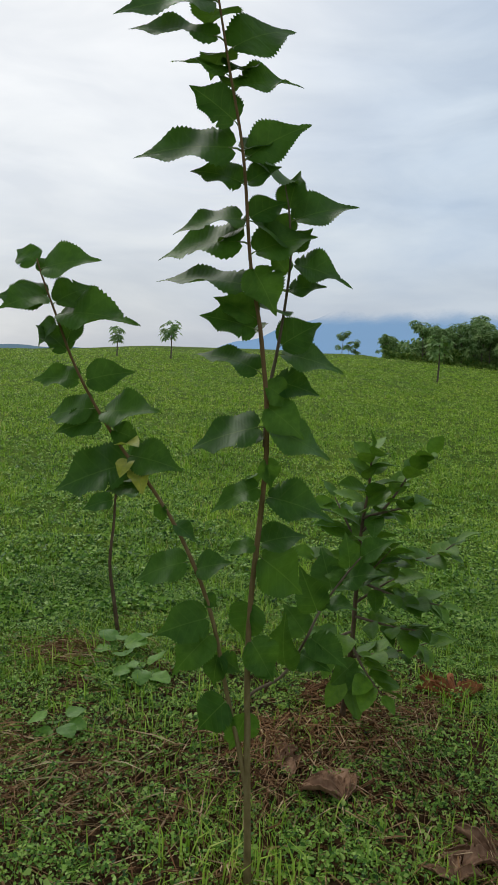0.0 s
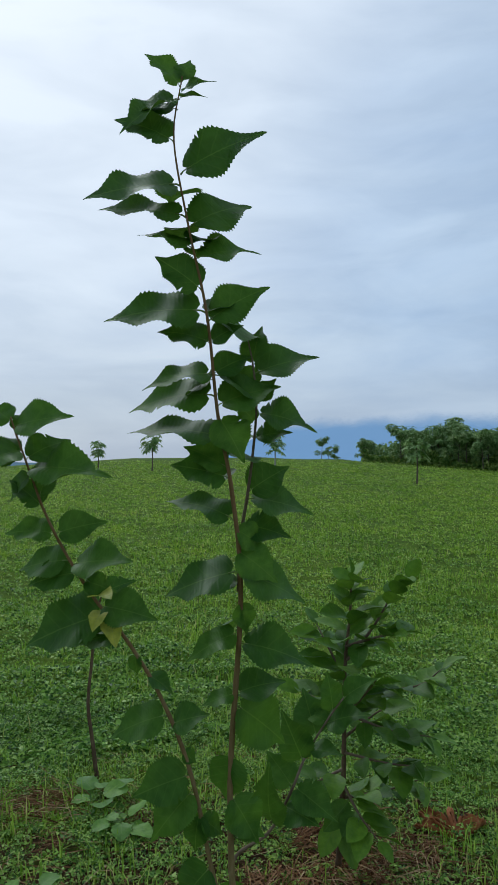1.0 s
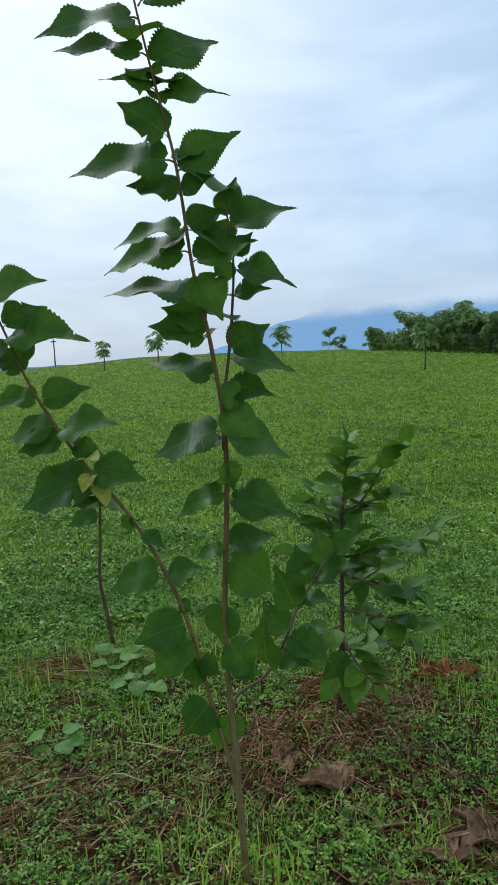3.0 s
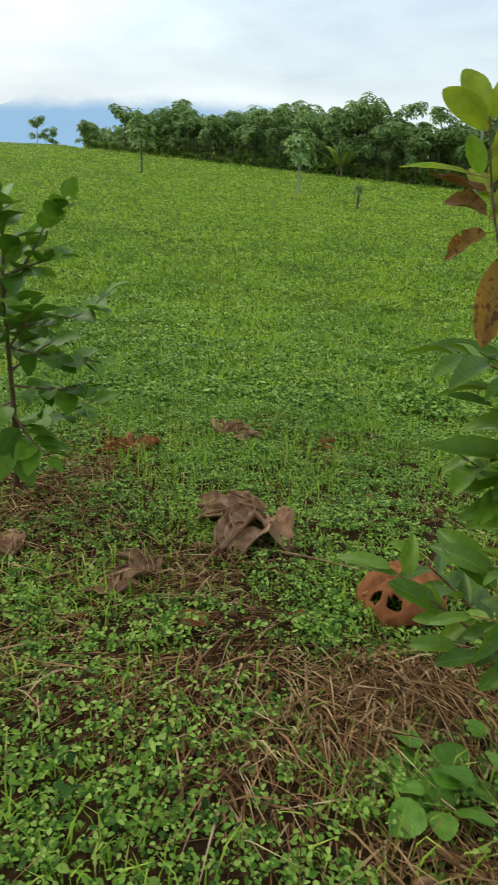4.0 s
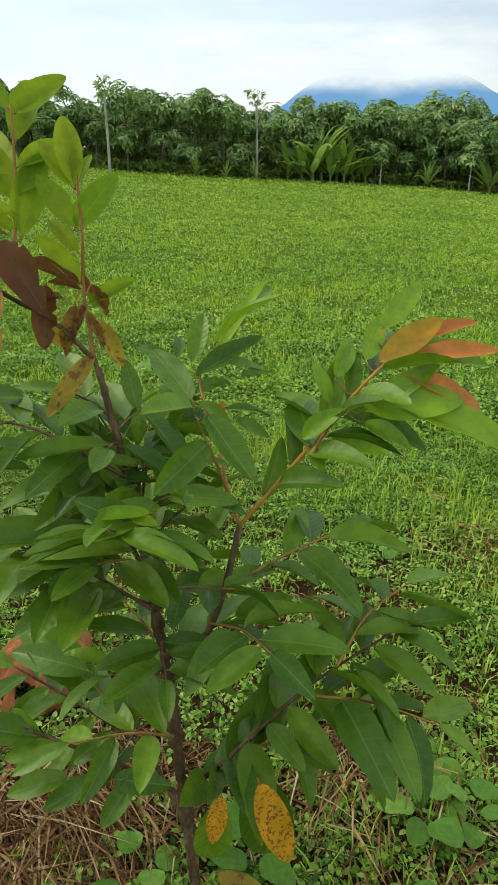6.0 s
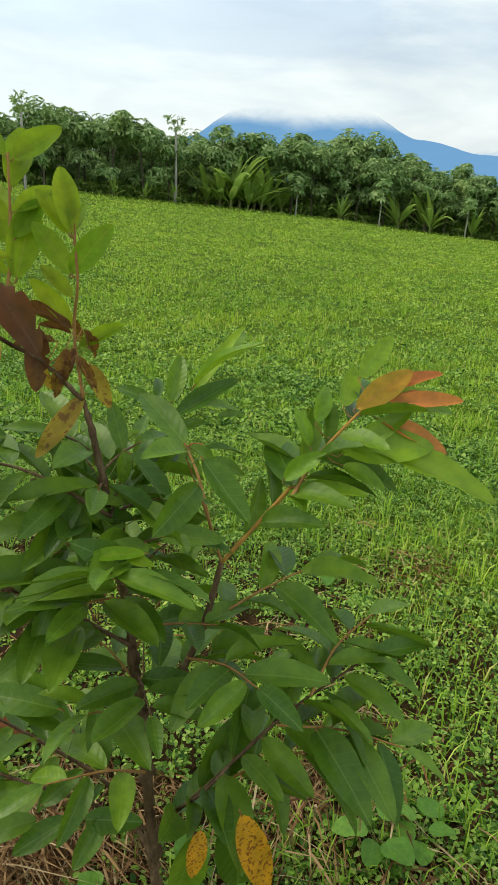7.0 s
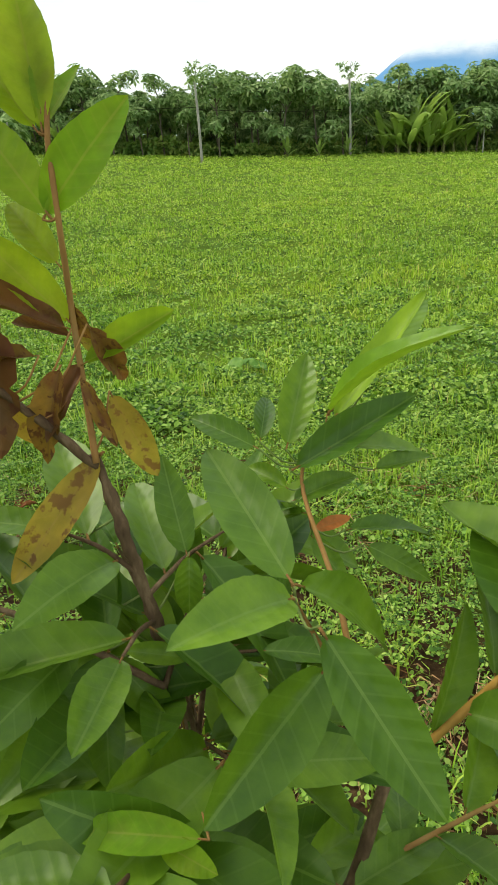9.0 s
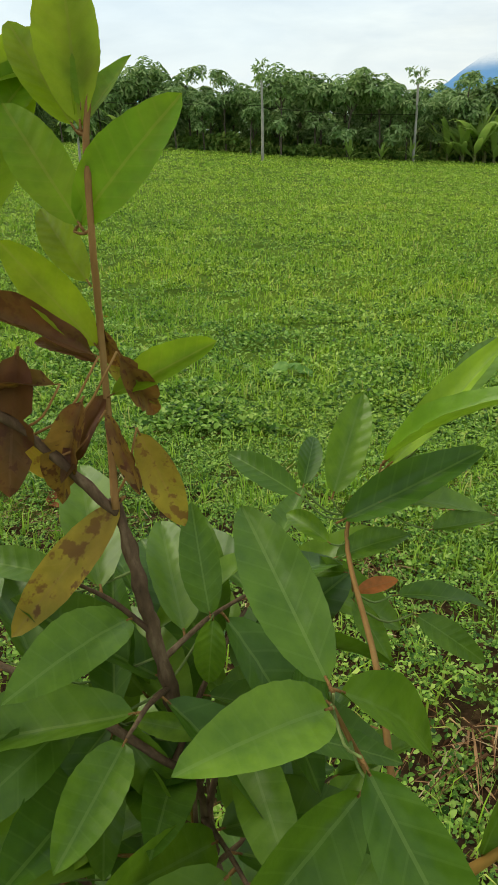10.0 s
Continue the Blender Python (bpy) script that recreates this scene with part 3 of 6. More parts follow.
# ---- second thin sapling behind it ----
def thin_sapling():
    rng = random.Random(3)
    pts = [(-0.629, 3.249, gz(-0.629, 3.249) - 0.02), (-0.655, 3.238, 0.233), (-0.674, 3.229, 0.411), (-0.654, 3.219, 0.617), (-0.641, 3.211, 0.789), (-0.60, 3.205, 0.95)]
    t = thing("thin_sapling", pts[0], "thin reddish-brown sapling stem with a few leaves, standing in the field", "tree")
    stem_part("stem", pts, 0.011, 0.004, M_BARK_RED, t, 7, 30, 0.2)
    line = smooth_line(pts, 60)
    leafy(t, line, [(0.97, -20, 30, 0.15, 0.6), (0.92, 170, 10, 0.15, 0.6), (0.86, -70, 0, 0.14, 0.7), (0.8, 40, -5, 0.13, 0.5), (0.74, 200, -10, 0.14, 0.6)], MULB_MESHES, rng)


thin_sapling()


# ---- small broad-leaved shrub ----
CIT_MESHES = [leaf_mesh("shrub_leaf", [M_CIT, M_PETIOLE], 0.58, 0.8, 0.75, 0.0, 0.4, rngm.uniform(0.1, 0.35), rngm.uniform(0.06, 0.25), 0.08, rngm, 12, 0.08, 0.0, rngm.uniform(-0.3, 0.3)) for _ in range(4)]


def sprig(parent, pts, r0, r1, mat, meshes, rng, size, step, spread=55, start=0.15, droop=-8, tip=True, seed=1, fan=0.0, grow_tip=1.0):
    """A branch with leaves in turn to either side, and a leaf at its tip."""
    branch = stem_part("branch", pts, r0, r1, mat, parent, 7, 12 * len(pts), 0.3, seed)
    line = smooth_line(pts, 40)
    total = sum((b - a).length for a, b in zip(line, line[1:]))
    n = max(2, int(total * (1 - start) / step))
    turn = rng.uniform(0, 360)
    for i in range(n + (1 if tip else 0)):
        u = start + (1 - start) * (i / n)
        p, d = at_line(line, u)
        side = d.cross(Vector((0, 0, 1)))
        if side.length < 0.25:
            turn += 137.5
            out = polar(turn, 0)
        else:
            side.normalize()
            out = side if i % 2 else -side
            out = (out + Vector((0, 0, 1)) * rng.uniform(-0.35, 0.45) * (1 + fan)).normalized()
        if i == n:
            way = d
        else:
            a = radians(spread + rng.uniform(-14, 14))
            way = d * math.cos(a) + out * math.sin(a)
        way = way + Vector((rng.uniform(-0.1, 0.1), rng.uniform(-0.1, 0.1), math.sin(radians(droop)) + rng.uniform(-0.15, 0.15)))
        up = Vector((rng.uniform(-0.6, 0.6), rng.uniform(-0.7, 0.4), 1.0))
        if abs(way.normalized().z) > 0.75:
            up = -out + Vector((0, 0, 0.3))
        put_leaf(rng.choice(meshes), parent, p, way, up, size * rng.uniform(0.78, 1.15) * (0.75 + 0.25 * min(1, (1 - u) * 4)) * (grow_tip if u > 0.7 else 1.0), rng.uniform(0.88, 1.1), on=branch)
    return branch


def broad_shrub():
    rng = random.Random(21)
    x0, y0 = 0.417, 2.56
    t = thing("broad_leaved_shrub", (x0, y0, gz(x0, y0)), "small shrub with glossy broad green leaves and dark stem", "shrub")
    main = [(x0, y0, gz(x0, y0) - 0.02), (0.439, 2.546, 0.29), (0.445, 2.532, 0.552), (0.449, 2.521, 0.783), (0.469, 2.511, 0.985), (0.472, 2.504, 1.117)]
    sprig(t, main, 0.012, 0.003, M_BARK_RED, CIT_MESHES, rng, 0.135, 0.02, 62, 0.40, 0, seed=2)
    for pts, n in (([(0.456, 2.527, 0.668), (0.586, 2.50, 0.69), (0.72, 2.47, 0.72), (0.79, 2.45, 0.78)], 0.055),
                   ([(0.455, 2.517, 0.80), (0.549, 2.50, 0.921), (0.626, 2.49, 1.05), (0.675, 2.48, 1.11)], 0.05),
                   ([(0.435, 2.546, 0.277), (0.591, 2.53, 0.308), (0.733, 2.51, 0.361)], 0.06),
                   ([(0.447, 2.528, 0.645), (0.346, 2.50, 0.664), (0.278, 2.48, 0.696)], 0.05),
                   ([(0.444, 2.535, 0.505), (0.573, 2.60, 0.568), (0.661, 2.66, 0.583)], 0.055),
                   ([(0.437, 2.541, 0.385), (0.34, 2.50, 0.36), (0.266, 2.46, 0.33)], 0.055),
                   ([(0.45, 2.52, 0.72), (0.40, 2.60, 0.82), (0.36, 2.66, 0.90)], 0.05),
                   ([(0.45, 2.52, 0.60), (0.50, 2.42, 0.70), (0.53, 2.34, 0.78)], 0.05),
                   ([(0.446, 2.53, 0.60), (0.60, 2.46, 0.56), (0.74, 2.42, 0.55)], 0.05), ([(0.445, 2.535, 0.45), (0.58, 2.44, 0.45), (0.70, 2.38, 0.46)], 0.05),
                   ([(0.45, 2.52, 0.85), (0.55, 2.45, 0.90), (0.64, 2.40, 0.93)], 0.05), ([(0.44, 2.54, 0.33), (0.48, 2.44, 0.27), (0.53, 2.36, 0.22)], 0.05)):
        sprig(t, pts, 0.006, 0.002, M_BARK, CIT_MESHES, rng, 0.135, n * 0.42, 60, 0.15, -4, seed=rng.randint(1, 99))
    for az, el in ((-60, -50), (-150, -45), (20, -40)):
        put_leaf(rng.choice(CIT_MESHES), t, (0.43, 2.55, 0.16 + 0.04 * rng.random()), polar(az, el), (0, -0.5, 1), 0.15)


broad_shrub()

# ---- the shrub that the camera closes in on ----
def oblong(name, mats, width, curl=0.16, fold=0.5, rows=18, wavy=0.06, bites=0.0, twist=0.35):
    return leaf_mesh(name, mats, width * rngm.uniform(0.92, 1.08), rngm.uniform(0.85, 1.0), 0.62, 0.012, 0.4, fold * rngm.uniform(0.4, 1.5), curl * rngm.uniform(-0.4, 2.2), 0.045, rngm, rows, wavy * rngm.uniform(0.5, 1.8), 0.0, rngm.uniform(-twist, twist), bites)


GUAVA_MESHES = [oblong("oblong_leaf", [M_GUAVA, M_TWIG], 0.35) for _ in range(10)]
GREEN_TIP_MESHES = [oblong("oblong_leaf", [M_GUAVA_TIP, M_TWIG], 0.33) for _ in range(4)]
NEW_MESHES = [oblong("young_oblong_leaf", [M_GUAVA_NEW, M_TWIG], 0.335, 0.06) for _ in range(5)]
RED_MESH = leaf_mesh("red_oblong_leaf", [M_GUAVA_RED, M_TWIG], 0.24, 0.95, 0.62, 0.0, 0.4, 0.5, 0.15, 0.05, rngm, 16, 0.06)
ORANGE_MESH = oblong("orange_oblong_leaf", [M_GUAVA_ORANGE, M_TWIG], 0.34)
OCHRE_MESH = oblong("ochre_oblong_leaf", [M_GUAVA_OCHRE, M_TWIG], 0.34, wavy=0.12)
YEL_MESH = leaf_mesh("yellow_oblong_leaf", [M_GUAVA_YEL, M_TWIG], 0.34, 0.9, 0.62, 0.0, 0.4, 0.1, 0.1, 0.05, rngm, 16, 0.1)
OLD_MESHES = [leaf_mesh("withered_oblong_leaf", [M_GUAVA_OLD, M_TWIG], 0.36, 0.92, 0.6, 0.0, 0.4, rngm.uniform(0.4, 1.3), rngm.uniform(-0.2, 0.4), 0.05, rngm, 18, 0.30, 0.0, rngm.uniform(-0.9, 0.9), 0.12) for _ in range(6)]


def close_shrub():
    rng = random.Random(8)
    x0, y0 = 1.265, 0.66
    t = thing("oblong_leaved_shrub", (x0, y0, gz(x0, y0)), "leafy sapling with oblong green leaves, red tips and withered leaves", "shrub")
    main = [(x0, y0, gz(x0, y0) - 0.03), (1.285, 0.705, 0.26), (1.297, 0.738, 0.47), (1.288, 0.755, 0.64), (1.284, 0.775, 0.79), (1.275, 0.80, 0.92), (1.272, 0.82, 0.99)]
    stems = {}
    stems["main"] = stem_part("trunk", main, 0.0092, 0.0028, M_BARK_SHRUB, t, 12, 220, 1.1, 5)
    shoot = [(1.27, 0.815, 0.985), (1.288, 0.846, 1.063), (1.282, 0.83, 1.133), (1.291, 0.842, 1.183), (1.303, 0.85, 1.218)]
    lean = [(1.272, 0.817, 0.98), (1.235, 0.85, 1.035), (1.195, 0.90, 1.075), (1.185, 0.93, 1.14), (1.175, 0.95, 1.22), (1.165, 0.965, 1.32)]
    # orange-stemmed branch with its red young leaves
    stem_part("branch", [(1.297, 0.735, 0.47), (1.315, 0.70, 0.52), (1.33, 0.655, 0.64), (1.349, 0.635, 0.763)], 0.006, 0.0045, M_BARK_SHRUB, t, 6, 20, 0.15, 6)
    redb = [(1.349, 0.635, 0.763), (1.41, 0.58, 0.86), (1.465, 0.535, 0.945), (1.507, 0.502, 0.998)]
    stems["redb"] = sprig(t, redb, 0.0034, 0.0016, M_ORANGE_TWIG, GUAVA_MESHES, rng, 0.10, 0.024, 56, 0.12, 0, tip=False, seed=7, fan=0.8)
    # upright twig in front
    twig = [(1.349, 0.635, 0.763), (1.33, 0.652, 0.845), (1.297, 0.663, 0.933)]
    stems["twig"] = stem_part("branch", twig, 0.0026, 0.0013, M_TWIG, t, 6, 18, 0.12, 8)
    stems["side"] = stem_part("branch", [(1.335, 0.64, 0.80), (1.39, 0.71, 0.86), (1.436, 0.785, 0.915), (1.487, 0.796, 0.945)], 0.0026, 0.0012, M_TWIG, t, 6, 18, 0.12, 9)
    # leaves as foot, tip, breadth and how far the face turns to the open side
    SHOOT_NEW = [((1.293, 0.848, 1.196), (1.306, 0.865, 1.245), 1.25, 0.9), ((1.277, 0.840, 1.139), (1.324, 0.812, 1.203), 1.15, 0.9),
        ((1.289, 0.848, 1.186), (1.333, 0.866, 1.224), 0.90, 0.6), ((1.290, 0.845, 1.186), (1.306, 0.878, 1.264), 1.00, 0.9),
        ((1.288, 0.847, 1.187), (1.282, 0.896, 1.237), 1.00, 0.8), ((1.280, 0.834, 1.139), (1.265, 0.885, 1.203), 1.10, 0.9),
        ((1.282, 0.838, 1.110), (1.280, 0.893, 1.150), 0.90, 0.7), ((1.287, 0.845, 1.071), (1.253, 0.881, 1.131), 0.90, 0.6),
        ((1.284, 0.839, 1.045), (1.340, 0.809, 1.072), 0.80, 0.5)]
    NEAR_OLD = [((1.281, 0.837, 1.071), (1.242, 0.881, 1.091), 0.70, 0.6), ((1.259, 0.844, 1.058), (1.223, 0.873, 1.056), 0.80, 0.5),
        ((1.269, 0.837, 1.050), (1.243, 0.832, 1.006), 0.90, 0.8), ((1.278, 0.830, 1.041), (1.280, 0.808, 1.007), 0.60, 0.8),
        ((1.290, 0.832, 1.073), (1.307, 0.825, 1.037), 0.90, 0.7), ((1.246, 0.864, 1.078), (1.223, 0.848, 1.018), 1.00, 0.8)]
    CROOK_OLD = [((1.244, 0.866, 1.094), (1.295, 0.856, 1.066), 0.55, 0.7),
        ((1.245, 0.872, 1.068), (1.257, 0.856, 0.992), 0.80, 0.7),
        ((1.282, 0.863, 1.044), (1.251, 0.835, 1.003), 0.75, 0.7),
        ((1.232, 0.859, 1.057), (1.234, 0.857, 1.006), 0.90, 0.7),
        ((1.293, 0.851, 1.062), (1.264, 0.886, 1.074), 0.60, 0.7),
        ((1.294, 0.850, 1.028), (1.287, 0.814, 0.995), 0.45, 0.7),
        ((1.295, 0.837, 1.065), (1.315, 0.834, 1.035), 0.70, 0.7),
        ((1.278, 0.865, 1.089), (1.306, 0.860, 1.052), 0.70, 0.7),
        ((1.272, 0.885, 1.107), (1.295, 0.849, 1.089), 0.60, 0.7)]
    OCHRE = [((1.277, 0.816, 0.991), (1.205, 0.833, 0.919), 0.75, 0.8), ((1.294, 0.825, 1.027), (1.308, 0.804, 0.966), 1.00, 0.8)]
    SECOND_NEW = [((1.273, 0.937, 1.273), (1.258, 1.002, 1.341), 1.00, 0.8),
        ((1.275, 0.934, 1.270), (1.331, 0.905, 1.317), 1.25, 0.8),
        ((1.258, 0.917, 1.200), (1.223, 0.988, 1.246), 1.00, 0.8),
        ((1.252, 0.908, 1.178), (1.304, 0.915, 1.223), 1.10, 0.8),
        ((1.235, 0.891, 1.128), (1.297, 0.922, 1.220), 1.10, 0.8),
        ((1.235, 0.897, 1.137), (1.193, 0.943, 1.182), 1.00, 0.7),
        ((1.247, 0.907, 1.168), (1.268, 1.004, 1.268), 1.00, 0.8),
        ((1.243, 0.902, 1.155), (1.193, 0.901, 1.169), 1.00, 0.6),
        ((1.266, 0.926, 1.236), (1.325, 0.962, 1.307), 1.00, 0.8),
        ((1.259, 0.920, 1.209), (1.334, 0.923, 1.237), 1.00, 0.7)]
    LEAN_NEW = [((1.151, 0.973, 1.230), (1.075, 1.073, 1.253), 0.90, 0.4),
        ((1.163, 0.961, 1.227), (1.165, 1.008, 1.296), 1.20, 0.9),
        ((1.168, 0.959, 1.294), (1.132, 1.050, 1.365), 1.10, 0.7),
        ((1.173, 0.954, 1.270), (1.222, 0.945, 1.334), 1.10, 0.8),
        ((1.172, 0.951, 1.211), (1.222, 0.974, 1.273), 1.10, 0.8),
        ((1.175, 0.944, 1.181), (1.216, 0.931, 1.228), 1.00, 0.8),
        ((1.174, 0.946, 1.189), (1.185, 1.023, 1.245), 1.00, 0.7),
        ((1.169, 0.957, 1.253), (1.227, 0.973, 1.297), 1.00, 0.7),
        ((1.165, 0.965, 1.310), (1.180, 1.058, 1.396), 1.00, 0.7),
        ((1.165, 0.964, 1.310), (1.224, 0.990, 1.391), 1.00, 0.7),
        ((1.176, 0.942, 1.159), (1.227, 0.958, 1.192), 1.10, 0.7),
        ((1.173, 0.949, 1.202), (1.164, 1.013, 1.186), 1.00, 0.5)]
    LEAN_OLD = [((1.196, 0.908, 1.105), (1.135, 0.868, 0.952), 0.98, 0.9),
        ((1.210, 0.904, 1.131), (1.207, 0.824, 1.059), 1.10, 0.8),
        ((1.175, 0.938, 1.136), (1.115, 0.978, 1.100), 1.25, 0.7),
        ((1.174, 0.948, 1.202), (1.123, 1.046, 1.215), 0.70, 0.6),
        ((1.175, 0.941, 1.161), (1.134, 1.014, 1.199), 0.90, 0.6),
        ((1.184, 0.932, 1.140), (1.236, 0.920, 1.135), 0.90, 0.6)]
    FRONT_UP = [((1.289, 0.655, 0.952), (1.311, 0.750, 1.004), 0.85, 0.8),
        ((1.286, 0.652, 0.948), (1.218, 0.648, 0.979), 1.15, 0.5),
        ((1.271, 0.622, 0.955), (1.267, 0.549, 0.892), 0.95, 0.7),
        ((1.296, 0.637, 0.905), (1.199, 0.634, 0.873), 1.05, 0.8),
        ((1.290, 0.657, 0.953), (1.380, 0.630, 0.884), 0.80, 0.4),
        ((1.288, 0.655, 0.946), (1.314, 0.726, 0.910), 0.90, 0.3)]
    LOW_FRONT = [((1.217, 0.661, 0.797), (1.151, 0.707, 0.859), 1.05, 0.7),
        ((1.240, 0.821, 0.812), (1.150, 0.782, 0.816), 1.00, 0.7)]
    MID_LEFT = [((1.308, 0.779, 0.906), (1.317, 0.809, 0.970), 0.95, 0.9),
        ((1.310, 0.779, 0.909), (1.294, 0.767, 0.868), 1.20, 0.8),
        ((1.286, 0.758, 0.841), (1.254, 0.789, 0.850), 1.00, 0.5),
        ((1.244, 0.799, 0.851), (1.286, 0.866, 0.903), 1.00, 0.8),
        ((1.243, 0.798, 0.850), (1.162, 0.770, 0.834), 0.80, 0.6),
        ((1.241, 0.799, 0.848), (1.199, 0.824, 0.831), 1.00, 0.5),
        ((1.244, 0.796, 0.848), (1.252, 0.743, 0.818), 1.10, 0.6),
        ((1.241, 0.797, 0.845), (1.198, 0.749, 0.802), 0.90, 0.6),
        ((1.244, 0.798, 0.851), (1.216, 0.857, 0.815), 1.00, 0.5)]
    RED_GREEN = [((1.500, 0.502, 0.984), (1.562, 0.407, 1.003), 0.85, 0.5),
        ((1.458, 0.525, 0.920), (1.526, 0.457, 0.981), 0.80, 0.6),
        ((1.462, 0.530, 0.933), (1.507, 0.416, 0.951), 1.25, 0.7),
        ((1.480, 0.495, 0.934), (1.522, 0.325, 0.908), 0.75, 0.4),
        ((1.443, 0.561, 0.928), (1.436, 0.576, 0.980), 1.00, 0.8),
        ((1.504, 0.528, 1.020), (1.564, 0.512, 1.070), 1.10, 0.9),
        ((1.481, 0.535, 0.982), (1.528, 0.542, 1.030), 1.20, 0.9),
        ((1.456, 0.563, 0.959), (1.510, 0.572, 1.001), 1.20, 0.9),
        ((1.456, 0.519, 0.911), (1.461, 0.456, 0.901), 1.20, 0.7),
        ((1.426, 0.555, 0.885), (1.443, 0.472, 0.879), 0.90, 0.4),
        ((1.414, 0.570, 0.875), (1.390, 0.534, 0.864), 1.30, 0.7),
        ((1.411, 0.583, 0.883), (1.424, 0.537, 0.933), 1.20, 0.5),
        ((1.495, 0.506, 0.978), (1.597, 0.431, 1.022), 0.70, 0.5)]
    RED_TIP = [((1.513, 0.498, 1.005), (1.587, 0.439, 1.037), 0.85, 0.4),
        ((1.511, 0.492, 0.990), (1.558, 0.399, 1.011), 0.95, 0.6),
        ((1.500, 0.495, 0.973), (1.536, 0.399, 0.944), 1.10, 0.5),
        ((1.504, 0.490, 0.979), (1.574, 0.459, 1.008), 0.80, 0.5)]
    ORANGE = [((1.487, 0.523, 0.980), (1.536, 0.466, 1.038), 1.0, 0.7)]
    LOW_LEFT = [((1.084, 0.969, 0.444), (1.003, 1.063, 0.450), 0.90, 0.3),
        ((1.101, 0.942, 0.434), (1.125, 0.973, 0.515), 1.10, 0.9),
        ((1.089, 0.955, 0.432), (1.041, 1.045, 0.415), 0.80, 0.3),
        ((1.144, 0.865, 0.391), (1.061, 0.948, 0.426), 1.10, 0.5),
        ((1.228, 0.835, 0.478), (1.158, 0.939, 0.518), 1.00, 0.5),
        ((1.227, 0.814, 0.447), (1.190, 0.963, 0.532), 1.00, 0.6),
        ((1.158, 0.840, 0.377), (1.090, 0.886, 0.382), 1.00, 0.5),
        ((1.153, 0.815, 0.334), (1.075, 0.870, 0.337), 1.00, 0.4),
        ((1.185, 0.778, 0.333), (1.103, 0.821, 0.311), 1.10, 0.5),
        ((1.233, 0.763, 0.385), (1.261, 0.800, 0.482), 1.10, 0.9),
        ((1.192, 0.768, 0.328), (1.230, 0.686, 0.342), 1.10, 0.5),
        ((1.126, 0.916, 0.436), (1.132, 0.854, 0.380), 1.00, 0.6),
        ((1.217, 0.742, 0.331), (1.148, 0.740, 0.290), 1.20, 0.6),
        ((1.158, 0.821, 0.351), (1.215, 0.788, 0.393), 1.10, 0.5)]
    MID_FAR = [((1.231, 0.911, 0.916), (1.129, 1.029, 0.924), 0.75, 0.3),
        ((1.206, 0.895, 0.855), (1.147, 0.988, 0.849), 0.80, 0.3),
        ((1.201, 0.881, 0.828), (1.133, 0.930, 0.837), 0.90, 0.3),
        ((1.239, 0.780, 0.745), (1.088, 0.900, 0.748), 0.70, 0.3),
        ((1.200, 0.808, 0.724), (1.107, 0.843, 0.698), 1.00, 0.5),
        ((1.209, 0.820, 0.753), (1.184, 0.858, 0.770), 1.20, 0.5),
        ((1.194, 0.808, 0.714), (1.146, 0.788, 0.681), 1.20, 0.7),
        ((1.256, 0.811, 0.815), (1.160, 0.914, 0.809), 0.80, 0.3),
        ((1.306, 0.753, 0.811), (1.215, 0.789, 0.836), 0.90, 0.4),
        ((1.274, 0.809, 0.840), (1.243, 0.841, 0.908), 1.30, 0.9),
        ((1.222, 0.819, 0.774), (1.126, 0.925, 0.703), 0.80, 0.4)]
    RIGHT = [((1.415, 0.812, 0.942), (1.395, 0.871, 0.965), 0.90, 0.6),
        ((1.418, 0.813, 0.947), (1.450, 0.833, 0.977), 1.00, 0.8),
        ((1.432, 0.797, 0.939), (1.483, 0.819, 0.999), 1.00, 0.8),
        ((1.429, 0.790, 0.923), (1.523, 0.739, 0.968), 0.80, 0.5),
        ((1.458, 0.774, 0.937), (1.542, 0.732, 0.935), 0.70, 0.3),
        ((1.420, 0.783, 0.900), (1.467, 0.756, 0.919), 1.00, 0.5),
        ((1.422, 0.787, 0.910), (1.416, 0.830, 0.925), 0.90, 0.5),
        ((1.446, 0.747, 0.875), (1.502, 0.704, 0.879), 0.80, 0.3),
        ((1.423, 0.765, 0.874), (1.419, 0.725, 0.849), 1.10, 0.7),
        ((1.454, 0.733, 0.863), (1.470, 0.682, 0.848), 1.10, 0.5),
        ((1.515, 0.765, 1.000), (1.590, 0.770, 1.040), 0.80, 0.6),
        ((1.426, 0.772, 0.891), (1.402, 0.817, 0.884), 1.00, 0.4),
        ((1.457, 0.772, 0.932), (1.509, 0.785, 0.953), 1.00, 0.7),
        ((1.480, 0.745, 0.918), (1.533, 0.727, 0.914), 0.90, 0.4)]
    LIME = [((1.205, 0.645, 0.842), (1.157, 0.706, 0.842), 0.85, 0.4), ((1.188, 0.668, 0.836), (1.197, 0.634, 0.836), 1.3, 0.5)]
    SMALL_RED = [((1.433, 0.772, 0.870), (1.460, 0.755, 0.879), 1.5, 0.5)]
    BRIGHT = [((1.462, 0.778, 0.965), (1.452, 0.695, 1.066), 0.62, 0.4), ((1.487, 0.796, 0.945), (1.53, 0.73, 1.05), 0.7, 0.4)]
    LEFT = [((1.247, 0.814, 0.807), (1.279, 0.848, 0.889), 1.0, 0.6), ((1.344, 0.831, 0.829), (1.359, 0.865, 0.917), 1.0, 0.6), ((1.238, 0.799, 0.818), (1.149, 0.737, 0.850), 1.0, 0.5), ((1.246, 0.794, 0.817), (1.241, 0.726, 0.815), 1.0, 0.5)]
    lowleft = [(1.286, 0.70, 0.25), (1.215, 0.775, 0.335), (1.15, 0.855, 0.39), (1.085, 0.965, 0.44)]
